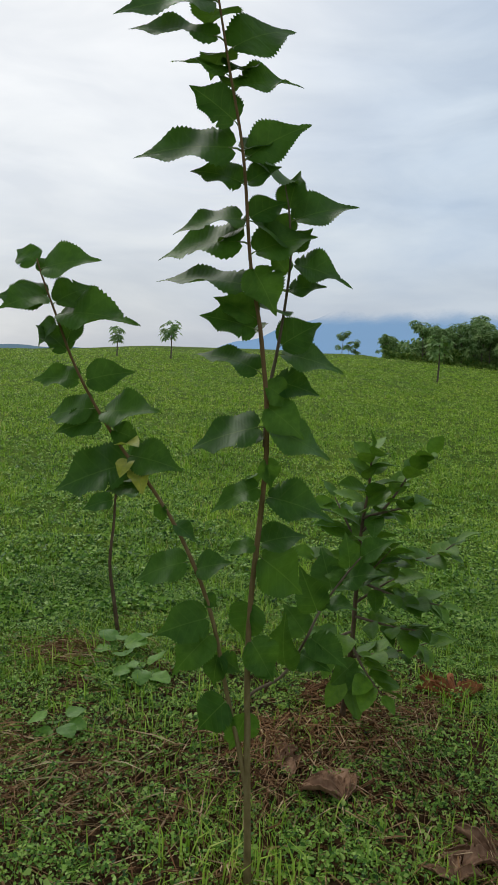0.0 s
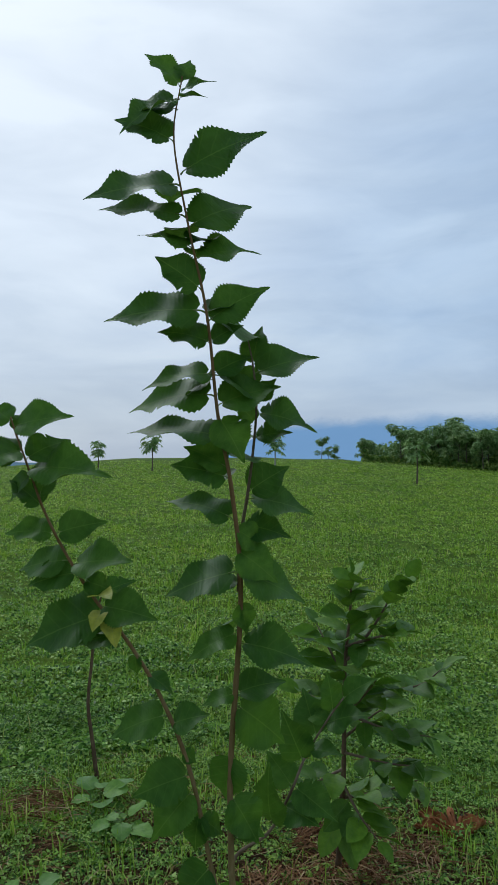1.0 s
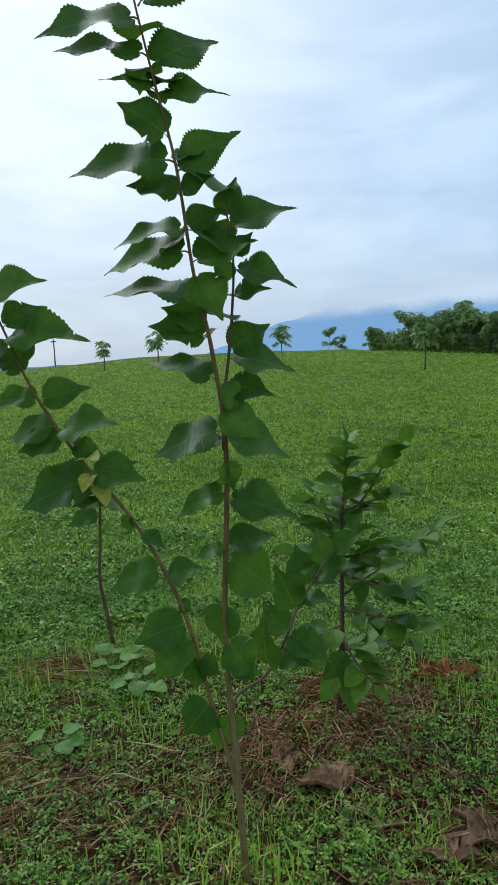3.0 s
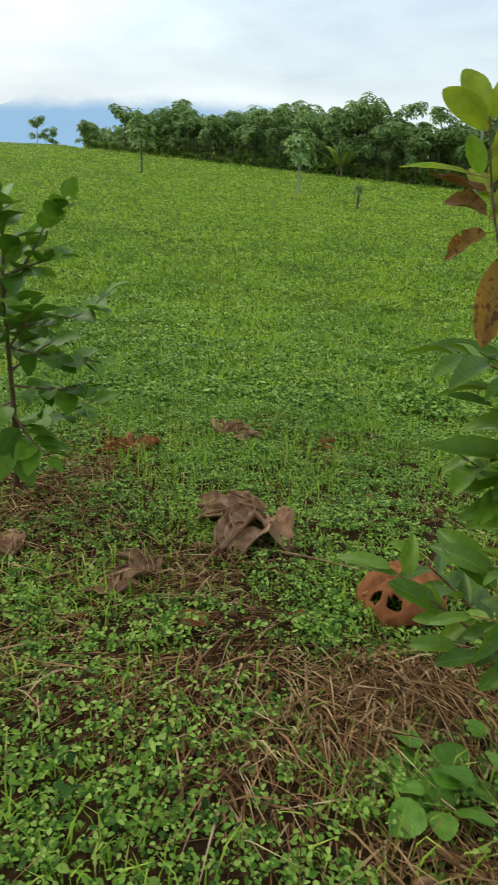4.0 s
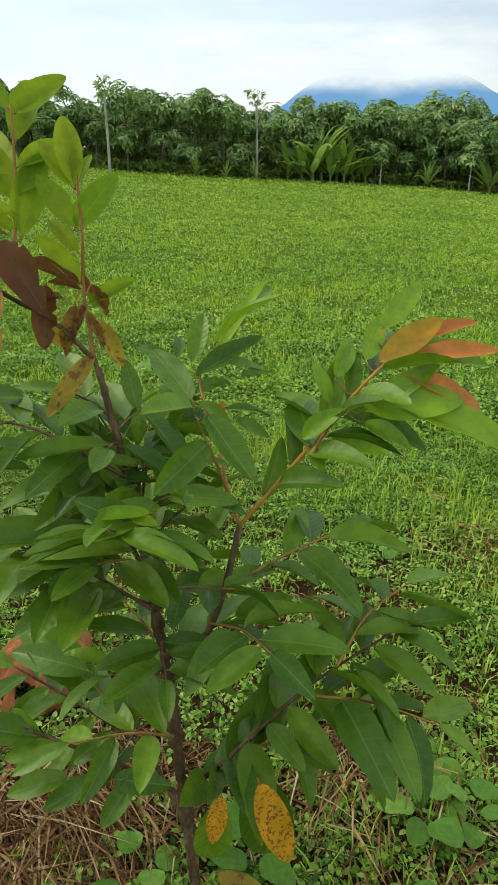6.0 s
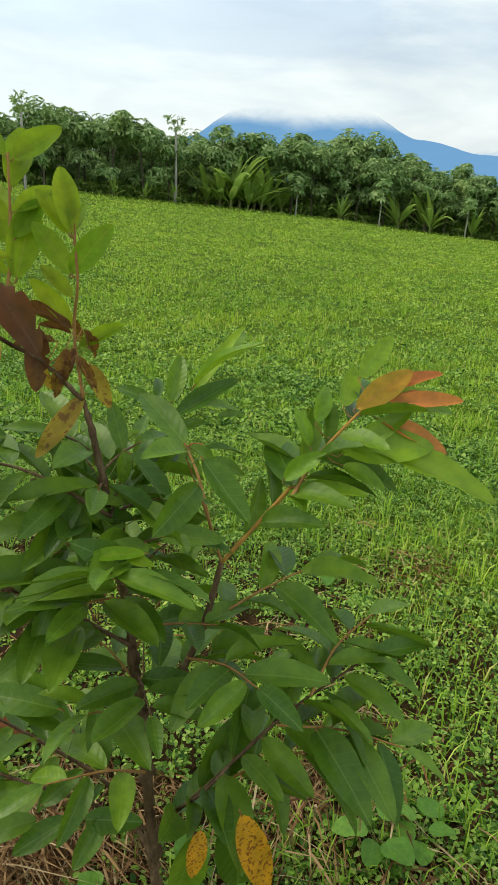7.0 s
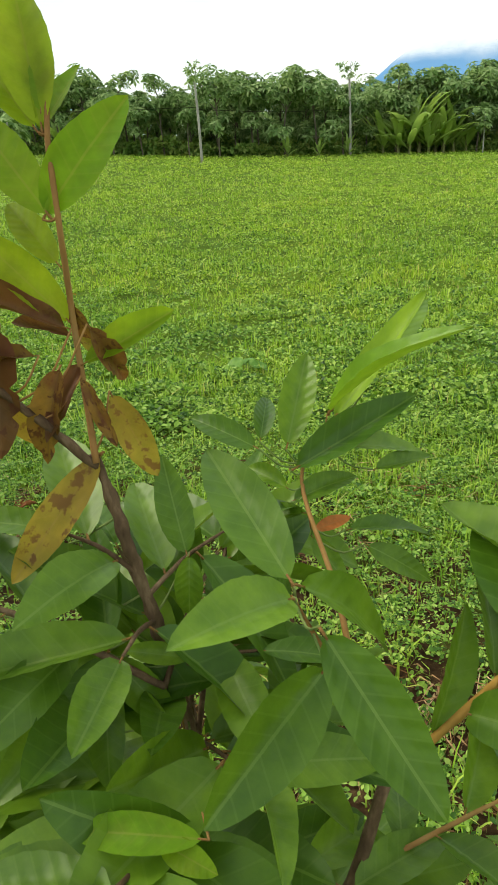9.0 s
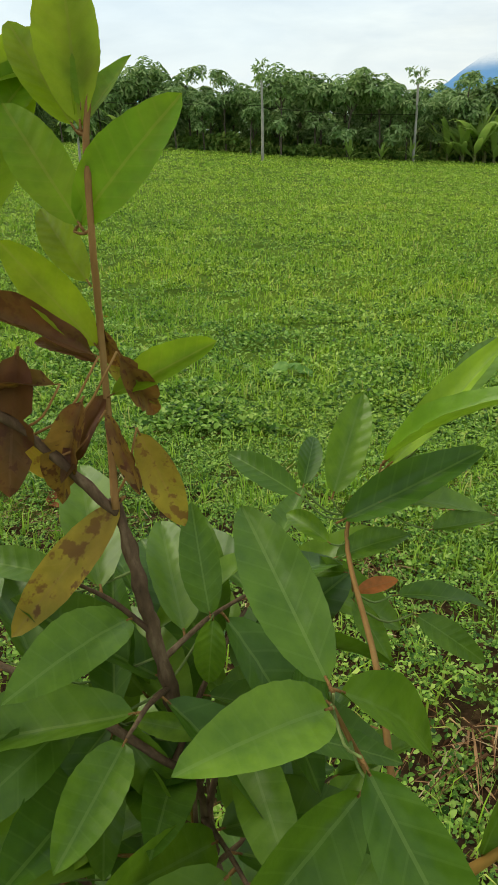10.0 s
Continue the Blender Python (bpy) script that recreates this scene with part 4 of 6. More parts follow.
    second = [(1.197, 0.904, 1.085), (1.227, 0.897, 1.123), (1.256, 0.919, 1.20), (1.275, 0.938, 1.28)]
    side = [(1.335, 0.64, 0.80), (1.39, 0.71, 0.86), (1.436, 0.785, 0.915), (1.487, 0.796, 0.945)]
    midl = [(1.285, 0.765, 0.74), (1.24, 0.80, 0.80), (1.244, 0.80, 0.85)]
    stems["lowleft"] = stem_part("branch", lowleft, 0.0042, 0.0018, M_BARK_SHRUB, t, 6, 24, 0.2, 52)
    stems["second"] = stem_part("branch", second, 0.0030, 0.0016, M_TWIG, t, 6, 24, 0.15, 53)
    stems["midl"] = stem_part("branch", midl, 0.0017, 0.0011, M_BARK_SHRUB, t, 6, 16, 0.15, 54)
    # pale shoot at the top
    stems["shoot"] = stem_part("branch", shoot, 0.0024, 0.0014, M_TWIG, t, 7, 40, 0.2, 19)
    # leaning branch with withered leaves
    stems["lean"] = stem_part("branch", lean, 0.0030, 0.0016, M_BARK_SHRUB, t, 8, 90, 0.9, 20)
    lines = {"main": main, "lowleft": lowleft, "second": second, "midl": midl, "twig": twig, "side": side, "shoot": shoot, "lean": lean, "redb": redb}
    OLDL, REDL = "withered brown and ochre leaf", "orange-red young leaf"
    for rows, meshes, key, label in ((SHOOT_NEW, NEW_MESHES, "shoot", ""), (SECOND_NEW, NEW_MESHES, "second", ""), (LEAN_NEW, NEW_MESHES, "lean", ""), (LEAN_OLD, OLD_MESHES, "lean", OLDL), (NEAR_OLD, OLD_MESHES, "lean", OLDL), (CROOK_OLD, [OLD_MESHES[5], OCHRE_MESH, OLD_MESHES[3], OCHRE_MESH, OLD_MESHES[1]], "lean", OLDL), (OCHRE, [OCHRE_MESH], "main", "ochre leaf with brown spots"),
                                      (FRONT_UP, GUAVA_MESHES, "twig", ""), (LOW_FRONT, GUAVA_MESHES, "main", ""), (MID_LEFT, GUAVA_MESHES, "midl", ""), (RED_GREEN, GREEN_TIP_MESHES, "redb", ""), (RED_TIP, [RED_MESH], "redb", REDL), (ORANGE, [ORANGE_MESH], "redb", "yellow-orange young leaf"),
                                      (LOW_LEFT, GUAVA_MESHES, "lowleft", ""), (MID_FAR, GUAVA_MESHES, "main", ""), (RIGHT, GUAVA_MESHES, "side", ""), (BRIGHT, GREEN_TIP_MESHES, "side", ""), (LIME, NEW_MESHES, "main", ""), (SMALL_RED, [RED_MESH], "side", REDL), (LEFT, GUAVA_MESHES, "main", "")):
        fine = smooth_line(lines[key], 60) + (smooth_line(shoot, 40) if rows is CROOK_OLD else [])
        for k, (p, q, wide, face) in enumerate(rows):
            p, q = Vector(p), Vector(q)
            foot = min(fine, key=lambda c: (c - p).length)
            if rows is CROOK_OLD:
                p = foot
            if 0.004 < (foot - p).length:
                stem_part("twig", [foot, (foot + p) / 2 - Vector((0, 0, 0.18 * (foot - p).length)), p], 0.0009, 0.0007, M_PETIOLE if meshes is GUAVA_MESHES else M_TWIG, t, 5, 6, 0.1)
            w = q - p
            up = Vector((-0.62, -0.72, 0.35)) * face + Vector((rng.uniform(-0.25, 0.25), rng.uniform(-0.25, 0.25), 1.0)) * (1 - face)
            put_leaf(meshes[k % len(meshes)], t, p, w, up, w.length * (1.3 if rows is NEAR_OLD else 1.05), wide, label, stems[key])
    # low branches
    sprig(t, [(1.286, 0.705, 0.25), (1.305, 0.61, 0.40), (1.39, 0.53, 0.52), (1.50, 0.45, 0.595)], 0.0034, 0.0016, M_BARK_SHRUB, GUAVA_MESHES, rng, 0.125, 0.020, 58, 0.12, -14, seed=10)
    sprig(t, [(1.29, 0.61, 0.39), (1.36, 0.56, 0.42), (1.43, 0.46, 0.47)], 0.0026, 0.0013, M_TWIG, GUAVA_MESHES, rng, 0.125, 0.022, 60, 0.25, -18, seed=11)
    sprig(t, [(1.277, 0.705, 0.22), (1.285, 0.80, 0.29), (1.24, 0.90, 0.36), (1.19, 1.0, 0.42)], 0.0045, 0.002, M_BARK_SHRUB, GUAVA_MESHES, rng, 0.125, 0.022, 60, 0.35, -10, seed=12)
    sprig(t, [(1.28, 0.715, 0.38), (1.22, 0.74, 0.42), (1.14, 0.78, 0.44)], 0.0026, 0.0013, M_TWIG, GUAVA_MESHES, rng, 0.12, 0.024, 60, 0.3, -12, seed=13)
    sprig(t, [(1.36, 0.53, 0.52), (1.40, 0.44, 0.53), (1.43, 0.36, 0.52)], 0.0022, 0.0012, M_TWIG, GUAVA_MESHES, rng, 0.125, 0.022, 60, 0.15, -16, seed=31)
    sprig(t, [(1.40, 0.50, 0.56), (1.48, 0.50, 0.60), (1.56, 0.48, 0.62)], 0.0022, 0.0012, M_TWIG, GUAVA_MESHES, rng, 0.125, 0.022, 60, 0.15, -10, seed=32)
    sprig(t, [(1.335, 0.65, 0.66), (1.41, 0.60, 0.70), (1.48, 0.56, 0.72)], 0.0022, 0.0012, M_TWIG, GUAVA_MESHES, rng, 0.12, 0.022, 60, 0.2, -8, seed=34)
    sprig(t, [(1.32, 0.67, 0.60), (1.30, 0.59, 0.64), (1.27, 0.52, 0.66)], 0.0022, 0.0012, M_TWIG, GUAVA_MESHES, rng, 0.12, 0.022, 60, 0.2, -10, seed=35)
    sprig(t, [(1.40, 0.56, 0.87), (1.45, 0.56, 0.90), (1.51, 0.56, 0.91)], 0.0026, 0.0014, M_TWIG, GUAVA_MESHES, rng, 0.12, 0.020, 58, 0.1, -6, seed=36)
    # middle branches
    sprig(t, [(1.272, 0.735, 0.62), (1.22, 0.82, 0.68), (1.15, 0.90, 0.73)], 0.0028, 0.0014, M_BARK_SHRUB, GUAVA_MESHES, rng, 0.12, 0.020, 58, 0.25, -8, seed=14)
    sprig(t, [(1.27, 0.745, 0.68), (1.21, 0.70, 0.78), (1.15, 0.66, 0.84)], 0.0028, 0.0014, M_BARK_SHRUB, GUAVA_MESHES, rng, 0.12, 0.020, 58, 0.25, -4, seed=15)
    sprig(t, [(1.262, 0.76, 0.83), (1.19, 0.84, 0.90), (1.11, 0.90, 0.93)], 0.0026, 0.0013, M_BARK_SHRUB, GUAVA_MESHES, rng, 0.115, 0.022, 58, 0.25, -6, seed=16)
    sprig(t, [(1.267, 0.75, 0.74), (1.36, 0.82, 0.82), (1.44, 0.87, 0.86)], 0.0026, 0.0013, M_BARK_SHRUB, GUAVA_MESHES, rng, 0.12, 0.020, 58, 0.2, -4, seed=17)
    sprig(t, [(1.262, 0.765, 0.82), (1.31, 0.79, 0.85), (1.36, 0.81, 0.87)], 0.0024, 0.0012, M_BARK_SHRUB, GUAVA_MESHES, rng, 0.11, 0.022, 58, 0.2, 0, seed=18)
    # short twigs all round the stem
    for k in range(20):
        z = 0.30 + 0.026 * k
        az = 137.5 * k + 40
        toward = math.cos(radians(az - 225))
        if z > 0.80 and toward > 0.2:
            az += 150
        u = (z - main[0][2]) / (main[-1][2] - main[0][2])
        p, d = at_line(smooth_line(main, 60), u)
        w = polar(az, rng.uniform(15, 40))
        L = rng.uniform(0.09, 0.17) * (1.15 if z < 0.62 else 0.5)
        sprig(t, [p, p + w * L * 0.5 + Vector((0, 0, 0.005)), p + w * L], 0.0022, 0.0011, M_TWIG if k % 2 and z < 0.6 else M_BARK_SHRUB, GUAVA_MESHES, rng, 0.115, 0.022, 60, 0.25, -10, seed=40 + k)
    # spotted yellow leaves low down
    for p, q, wide in (((1.290, 0.567, 0.476), (1.290, 0.507, 0.351), 0.95), ((1.273, 0.616, 0.426), (1.243, 0.607, 0.357), 1.1)):
        w = Vector(q) - Vector(p)
        put_leaf(YEL_MESH, t, Vector(p) + Vector((-0.050, -0.052, 0.0)), w, (-0.55, -0.6, 0.5), w.length, wide, "yellow leaf with brown spots")
    for p, q in (((1.301, 0.565, 0.410), (1.273, 0.507, 0.249)), ((1.255, 0.599, 0.359), (1.212, 0.588, 0.247))):
        w = Vector(q) - Vector(p)
        put_leaf(GUAVA_MESHES[1], t, p, w, (-0.6, -0.7, 0.35), w.length, 1.25)
    put_leaf(OCHRE_MESH, t, (1.285, 0.64, 0.12), polar(-70, -20), (-0.3, -0.5, 0.9), 0.12, 1.1, "withered brown and ochre leaf")
    stem_part("branch", [(1.286, 0.70, 0.28), (1.29, 0.62, 0.38), (1.290, 0.567, 0.476)], 0.003, 0.0018, M_BARK_SHRUB, t, 5, 12, 0.1, 51)


close_shrub()


# ---- dead leaves, sticks and straw on the ground ----
M_DEAD = bark_material("dead_leaf_grey_brown", (0.09, 0.042, 0.022), (0.28, 0.16, 0.092), (0.50, 0.34, 0.22), 40.0, 0.9)
M_DEAD_RUST = bark_material("dead_leaf_rust", (0.10, 0.035, 0.015), (0.27, 0.10, 0.035), (0.40, 0.19, 0.07), 30.0)
M_DEAD_HOLED = bark_material("dead_leaf_red_brown", (0.09, 0.03, 0.012), (0.26, 0.095, 0.035), (0.42, 0.19, 0.08), 30.0)
M_HOLE = bark_material("dark_rot_hole", (0.01, 0.007, 0.005), (0.018, 0.012, 0.01), (0.03, 0.02, 0.015), 30.0)


def dead_leaf(x, y, size, turn, mat, seed, label, lobes=5, curl=0.25, spread=80):
    """A withered lobed leaf: its lobes meet at the stalk, each rolled along its rib, twisted, crumpled and torn."""
    rng = random.Random(seed)
    nu, nv = 24, 18
    verts, faces = [], []
    for k in range(lobes):
        ang = radians(spread) * ((2 * k + 1) / lobes - 1 + rng.uniform(-0.12, 0.12))
        reach = size * rng.uniform(0.72, 1.0) * (0.75 + 0.25 * math.cos(ang))
        broad = size * rng.uniform(0.16, 0.24) * (1.6 if lobes < 3 else 1.0)
        roll = rng.uniform(0.6, 1.5) * (0.5 + 2.0 * curl)
        hump, twist, bow = rng.uniform(0.02, 0.16), rng.uniform(-0.9, 0.9), rng.uniform(-0.35, 0.35)
        base = len(verts)
        for i in range(nu + 1):
            u = i / nu
            w = broad * max(0.05, math.sin(math.pi * (0.10 + 0.86 * u))) ** 0.7
            th = ang + bow * u
            px, py = reach * u * math.cos(th), reach * u * math.sin(th)
            for j in range(nv + 1):
                v = -1 + 2 * j / nv
                phi = v * roll * 1.25 + twist * (u - 0.4)
                ragged = 1 + 0.28 * abs(v) ** 2 * noise.noise((u * 7, v + k * 3.0, seed))
                across = w * math.sin(phi) / max(0.7, roll) * ragged
                lift = w * (1 - math.cos(phi)) / max(0.7, roll) * 0.95
                crush = size * (0.05 * noise.noise((u * 4 + k, v * 2, seed)) + 0.05 * abs(noise.noise((u * 5, v * 5 + k, seed))) + 0.045 * abs(noise.noise((u * 3 + k, v * 9, seed + 7))) + 0.02 * noise.noise((u * 16, v * 12, seed)))
                z = size * hump * math.sin(math.pi * u) + lift + crush + 0.012 * size * k
                verts.append((px - across * math.sin(th) - size * 0.4, py + across * math.cos(th), z))
        for i in range(nu):
            for j in range(nv):
                if (j in (0, 1, nv - 2, nv - 1) or i > nu - 5) and noise.noise((i * 0.45, j * 0.5 + k * 5, seed * 2.3)) > 0.3:
                    continue
                o = base + i * (nv + 1) + j
                faces.append((o, o + 1, o + nv + 2, o + nv + 1))
    low = sorted(p[2] for p in verts)[len(verts) // 6]
    verts = [(p, q, w - low) for p, q, w in verts]
    ob = link("dead_leaf", verts, faces, [mat])
    ob.matrix_world = pose(x, y, gz(x, y) + 0.025, 0, 0, turn)
    md = ob.modifiers.new("thickness", "SOLIDIFY")
    md.thickness = 0.0025
    return tagged(ob, label, "leaf", "dead leaves on the field")


GREY, RUST = "large crumpled grey-brown dead leaf lying on turf", "curled rust-brown dead leaf lying on turf"
dead_leaf(0.95, 2.92, 0.26, 100, M_DEAD_RUST, 1, RUST, 5, 0.7, 70)
dead_leaf(1.13, 2.00, 0.34, 176, M_DEAD, 2, GREY, 8, 0.34, 82)
dead_leaf(1.22, 1.96, 0.20, 215, M_DEAD, 13, GREY, 5, 0.4, 60)
dead_leaf(1.57, 3.00, 0.27, 20, M_DEAD, 3, GREY, 5, 0.4)
dead_leaf(0.71, 1.80, 0.17, 130, M_DEAD, 4, GREY, 5, 0.45)
dead_leaf(0.62, 1.71, 0.12, 80, M_DEAD, 5, GREY, 3, 0.3)
dead_leaf(0.79, 1.46, 0.12, 150, M_DEAD_RUST, 6, RUST, 1, 0.12, 28)
dead_leaf(0.20, 2.20, 0.14, 20, M_DEAD, 7, GREY, 4, 0.3)
dead_leaf(0.31, 2.06, 0.18, 120, M_DEAD, 8, GREY, 5, 0.3)
dead_leaf(1.95, 2.75, 0.11, 0, M_DEAD_RUST, 12, RUST, 3, 0.4)
dead_leaf(1.10, 1.38, 0.07, 40, M_DEAD_RUST, 14, RUST, 2, 0.3)


def holed_leaf(x, y, size, turn):
    """A thick withered leaf curled over into a lumpy shell, eaten through in rounded holes."""
    nu, nv = 26, 64
    rng = random.Random(4)
    holes = [(rng.uniform(0.50, 0.85), 2 * math.pi * (k + rng.uniform(0.1, 0.6)) / 8, rng.uniform(0.08, 0.14)) for k in range(8)]
    verts, faces = [], []
    for i in range(nu + 1):
        u = i / nu
        for j in range(nv):
            th = 2 * math.pi * j / nv
            rim = 1 + 0.22 * noise.noise((math.cos(th) * 1.6, math.sin(th) * 1.6, 2.0)) + 0.10 * noise.noise((math.cos(th) * 5, math.sin(th) * 5, 4.0))
            r = size * 0.5 * rim * math.sin(u * math.pi * 0.56)
            px, py = r * math.cos(th) * 1.25, r * math.sin(th) * 0.9
            lump = 0.10 * noise.noise((px * 22, py * 22, 1.0)) + 0.05 * abs(noise.noise((px * 60, py * 60, 5.0)))
            verts.append((px, py, size * (0.40 * math.cos(u * math.pi * 0.54) + lump)))
    for i in range(nu):
        for j in range(nv):
            th = 2 * math.pi * (j + 0.5) / nv
            u = (i + 0.5) / nu
            gone = any(math.hypot(u - hu, 0.9 * u * math.sin((th - ht) / 2) * 2) < hr * (1 + 0.35 * noise.noise((i * 0.5, j * 0.5, ht))) for hu, ht, hr in holes)
            if gone or (i > nu - 4 and noise.noise((i * 0.7, j * 0.35, 9.0)) > 0.15):
                continue
            o, q = i * nv + j, i * nv + (j + 1) % nv
            faces.append((o, q, q + nv, o + nv))
    ob = link("dead_leaf", verts, faces, [M_DEAD_HOLED])
    ob.matrix_world = pose(x, y, gz(x, y) + 0.02, -8, 6, turn)
    md = ob.modifiers.new("thickness", "SOLIDIFY")
    md.thickness = 0.004
    tagged(ob, "rust-brown dead leaf pierced by dark rotten holes, on turf", "leaf", "dead leaves on the field")


holed_leaf(1.445, 1.365, 0.27, 40)


def stick(a, b, r, label, bow=0.02):
    pa = Vector((a[0], a[1], gz(*a) + r + 0.012))
    pb = Vector((b[0], b[1], gz(*b) + r + 0.02))
    mid = (pa + pb) / 2 + Vector((bow, bow, 0.01))
    t = thing("stick", pa, label, "stick", "sticks on the ground")
    stem_part("stick_body", [pa, mid, pb], r, r * 0.6, M_DEAD, t, 6, 12, 0.3)
    return t


stick((0.95, 1.92), (1.48, 1.50), 0.006, "thin dry brown stick lying on turf")
stick((0.80, 1.62), (1.12, 1.95), 0.006, "thin dry brown stick lying on turf")
stick((0.83, 0.52), (0.94, 0.57), 0.012, "short pale dry stick lying on straw")
stick((1.25, 0.42), (1.32, 0.50), 0.009, "short grey dry stick lying on straw")
stick((1.13, 0.93), (1.06, 1.02), 0.006, "thin dry stick lying on straw")


# ---- turf ----
rs = np.random.RandomState(7)


def value_noise(x, y, seed=0, cell=1.0):
    g = np.random.RandomState(100 + seed).rand(64, 64)
    fx, fy = x / cell + 1000.0, y / cell + 1000.0
    ix, iy = np.floor(fx).astype(int), np.floor(fy).astype(int)
    u, v = fx - ix, fy - iy
    u, v = u * u * (3 - 2 * u), v * v * (3 - 2 * v)
    s = lambda a, b: g[a % 64, b % 64]
    return (s(ix, iy) * (1 - u) + s(ix + 1, iy) * u) * (1 - v) + (s(ix, iy + 1) * (1 - u) + s(ix + 1, iy + 1) * u) * v


def bareness(x, y):
    """Where dry straw shows instead of green: round the stems, and in loose patches."""
    b = np.zeros_like(x)
    for cx, cy, rx, ry, k in ((0.18, 2.2, 0.42, 0.28, 0.55), (-0.8, 2.98, 0.25, 0.16, 0.9), (-0.45, 1.9, 0.35, 0.3, 0.4), (0.8, 2.75, 0.2, 0.3, 0.45), (-0.85, 2.1, 0.3, 0.25, 0.5),
                              (1.16, 0.47, 0.16, 0.12, 1.2), (1.22, 1.02, 0.22, 0.16, 1.2), (1.50, 0.26, 0.2, 0.15, 0.55), (1.72, 0.62, 0.15, 0.12, 0.5), (0.9, 1.8, 0.35, 0.25, 0.5),
                              (2.95, 0.75, 0.2, 0.15, 0.7), (0.0, 1.45, 0.25, 0.2, 0.4), (1.0, 0.5, 0.2, 0.14, 0.4), (1.0, 1.75, 0.3, 0.2, 0.35)):
        b += k * np.exp(-(((x - cx) / rx) ** 2 + ((y - cy) / ry) ** 2))
    far = np.clip((np.hypot(x - 0.5, y - 1.5) - 1.2) / 2.2, 0, 1)
    b += (1 - 0.95 * far) * np.clip((value_noise(x, y, 1, 0.33) * 0.5 + value_noise(x, y, 2, 0.11) * 0.5 - 0.56) * 3.4, 0, 0.75)
    return np.clip(b, 0, 1)


def sector(n, r0, r1, a0, a1):
    """Even scatter over a ring sector round the walk, bearings east of north."""
    r = np.sqrt(rs.rand(n) * (r1 * r1 - r0 * r0) + r0 * r0)
    a = np.radians(a0 + (a1 - a0) * rs.rand(n))
    return 0.7 + r * np.sin(a), 0.5 + r * np.cos(a)


def stuff(name, verts, tris_per, loops, mat, label, category):
    """One object of many small leaves: verts (n, k, 3), faces by local corner lists."""
    n, k, _ = verts.shape
    me = bpy.data.meshes.new(name)
    me.vertices.add(n * k)
    me.vertices.foreach_set("co", verts.reshape(-1).astype(np.float32))
    base = np.arange(n)[:, None] * k
    idx = np.concatenate([base + np.array(l)[None, :] for l in loops], 1).reshape(-1)
    sizes = np.tile([len(l) for l in loops], n)
    starts = np.concatenate([[0], np.cumsum(sizes)[:-1]])
    me.loops.add(len(idx))
    me.loops.foreach_set("vertex_index", idx.astype(np.int32))
    me.polygons.add(len(sizes))
    me.polygons.foreach_set("loop_start", starts.astype(np.int32))
    me.polygons.foreach_set("loop_total", sizes.astype(np.int32))
    me.materials.append(mat)
    me.update(calc_edges=True)
    ob = new(name, me)
    return tagged(ob, label, category, kind="stuff")


def frames_of(n, tilt):
    """Random leaf axes: along, across and normal."""
    az = rs.rand(n) * 2 * np.pi
    el = np.radians(rs.randn(n) * tilt)
    ro = np.radians(rs.randn(n) * tilt)
    d = np.stack([np.cos(az) * np.cos(el), np.sin(az) * np.cos(el), np.sin(el)], 1)
    s0 = np.stack([-np.sin(az), np.cos(az), 0 * az], 1)
    n0 = np.cross(d, s0)
    s = s0 * np.cos(ro)[:, None] + n0 * np.sin(ro)[:, None]
    return d, s, np.cross(d, s)


def oval_leaves(x, y, h, size, tilt, wide=0.62):
    n = len(x)
    d, s, nn = frames_of(n, tilt)
    c = np.stack([x, y, ground_z(x, y) + h], 1)
    L = size[:, None]
    W = L * wide * 0.5
    pts = [c - d * L * 0.5, c - d * L * 0.18 - s * W + nn * L * 0.08, c + d * L * 0.2 - s * W * 0.85 + nn * L * 0.07, c + d * L * 0.5 - nn * L * 0.08,
           c + d * L * 0.2 + s * W * 0.85 + nn * L * 0.07, c - d * L * 0.18 + s * W + nn * L * 0.08]
    return np.stack(pts, 1)


def blades(x, y, length, width, lean, z0=0.0, flow=None):
    n = len(x)
    az = rs.rand(n) * 2 * np.pi if flow is None else np.radians(flow + rs.randn(n) * 38)
    le = np.radians(np.clip(np.abs(rs.randn(n)) * lean, 0, 80))
    out = np.stack([np.cos(az), np.sin(az), 0 * az], 1)
    sd = np.stack([-np.sin(az), np.cos(az), 0 * az], 1)
    up = np.array([0, 0, 1.0])[None]
    b = np.stack([x, y, ground_z(x, y) + z0 - 0.005], 1)
    L, W = length[:, None], width[:, None] * 0.5
    sl, cl = np.sin(le)[:, None], np.cos(le)[:, None]
    m = b + L * 0.55 * (up * cl + out * sl * 0.6)
    t = m + L * 0.45 * (up * cl * 0.45 + out * (sl * 1.1 + 0.25))
    return np.stack([b - sd * W, b + sd * W, m + sd * W * 0.8, m - sd * W * 0.8, t], 1)


OVAL = [(0, 1, 2, 3), (0, 3, 4, 5)]
BLADE = [(0, 1, 2, 3), (3, 2, 4)]


def keep(x, y, chance):
    k = rs.rand(len(x)) < chance
    return x[k], y[k]


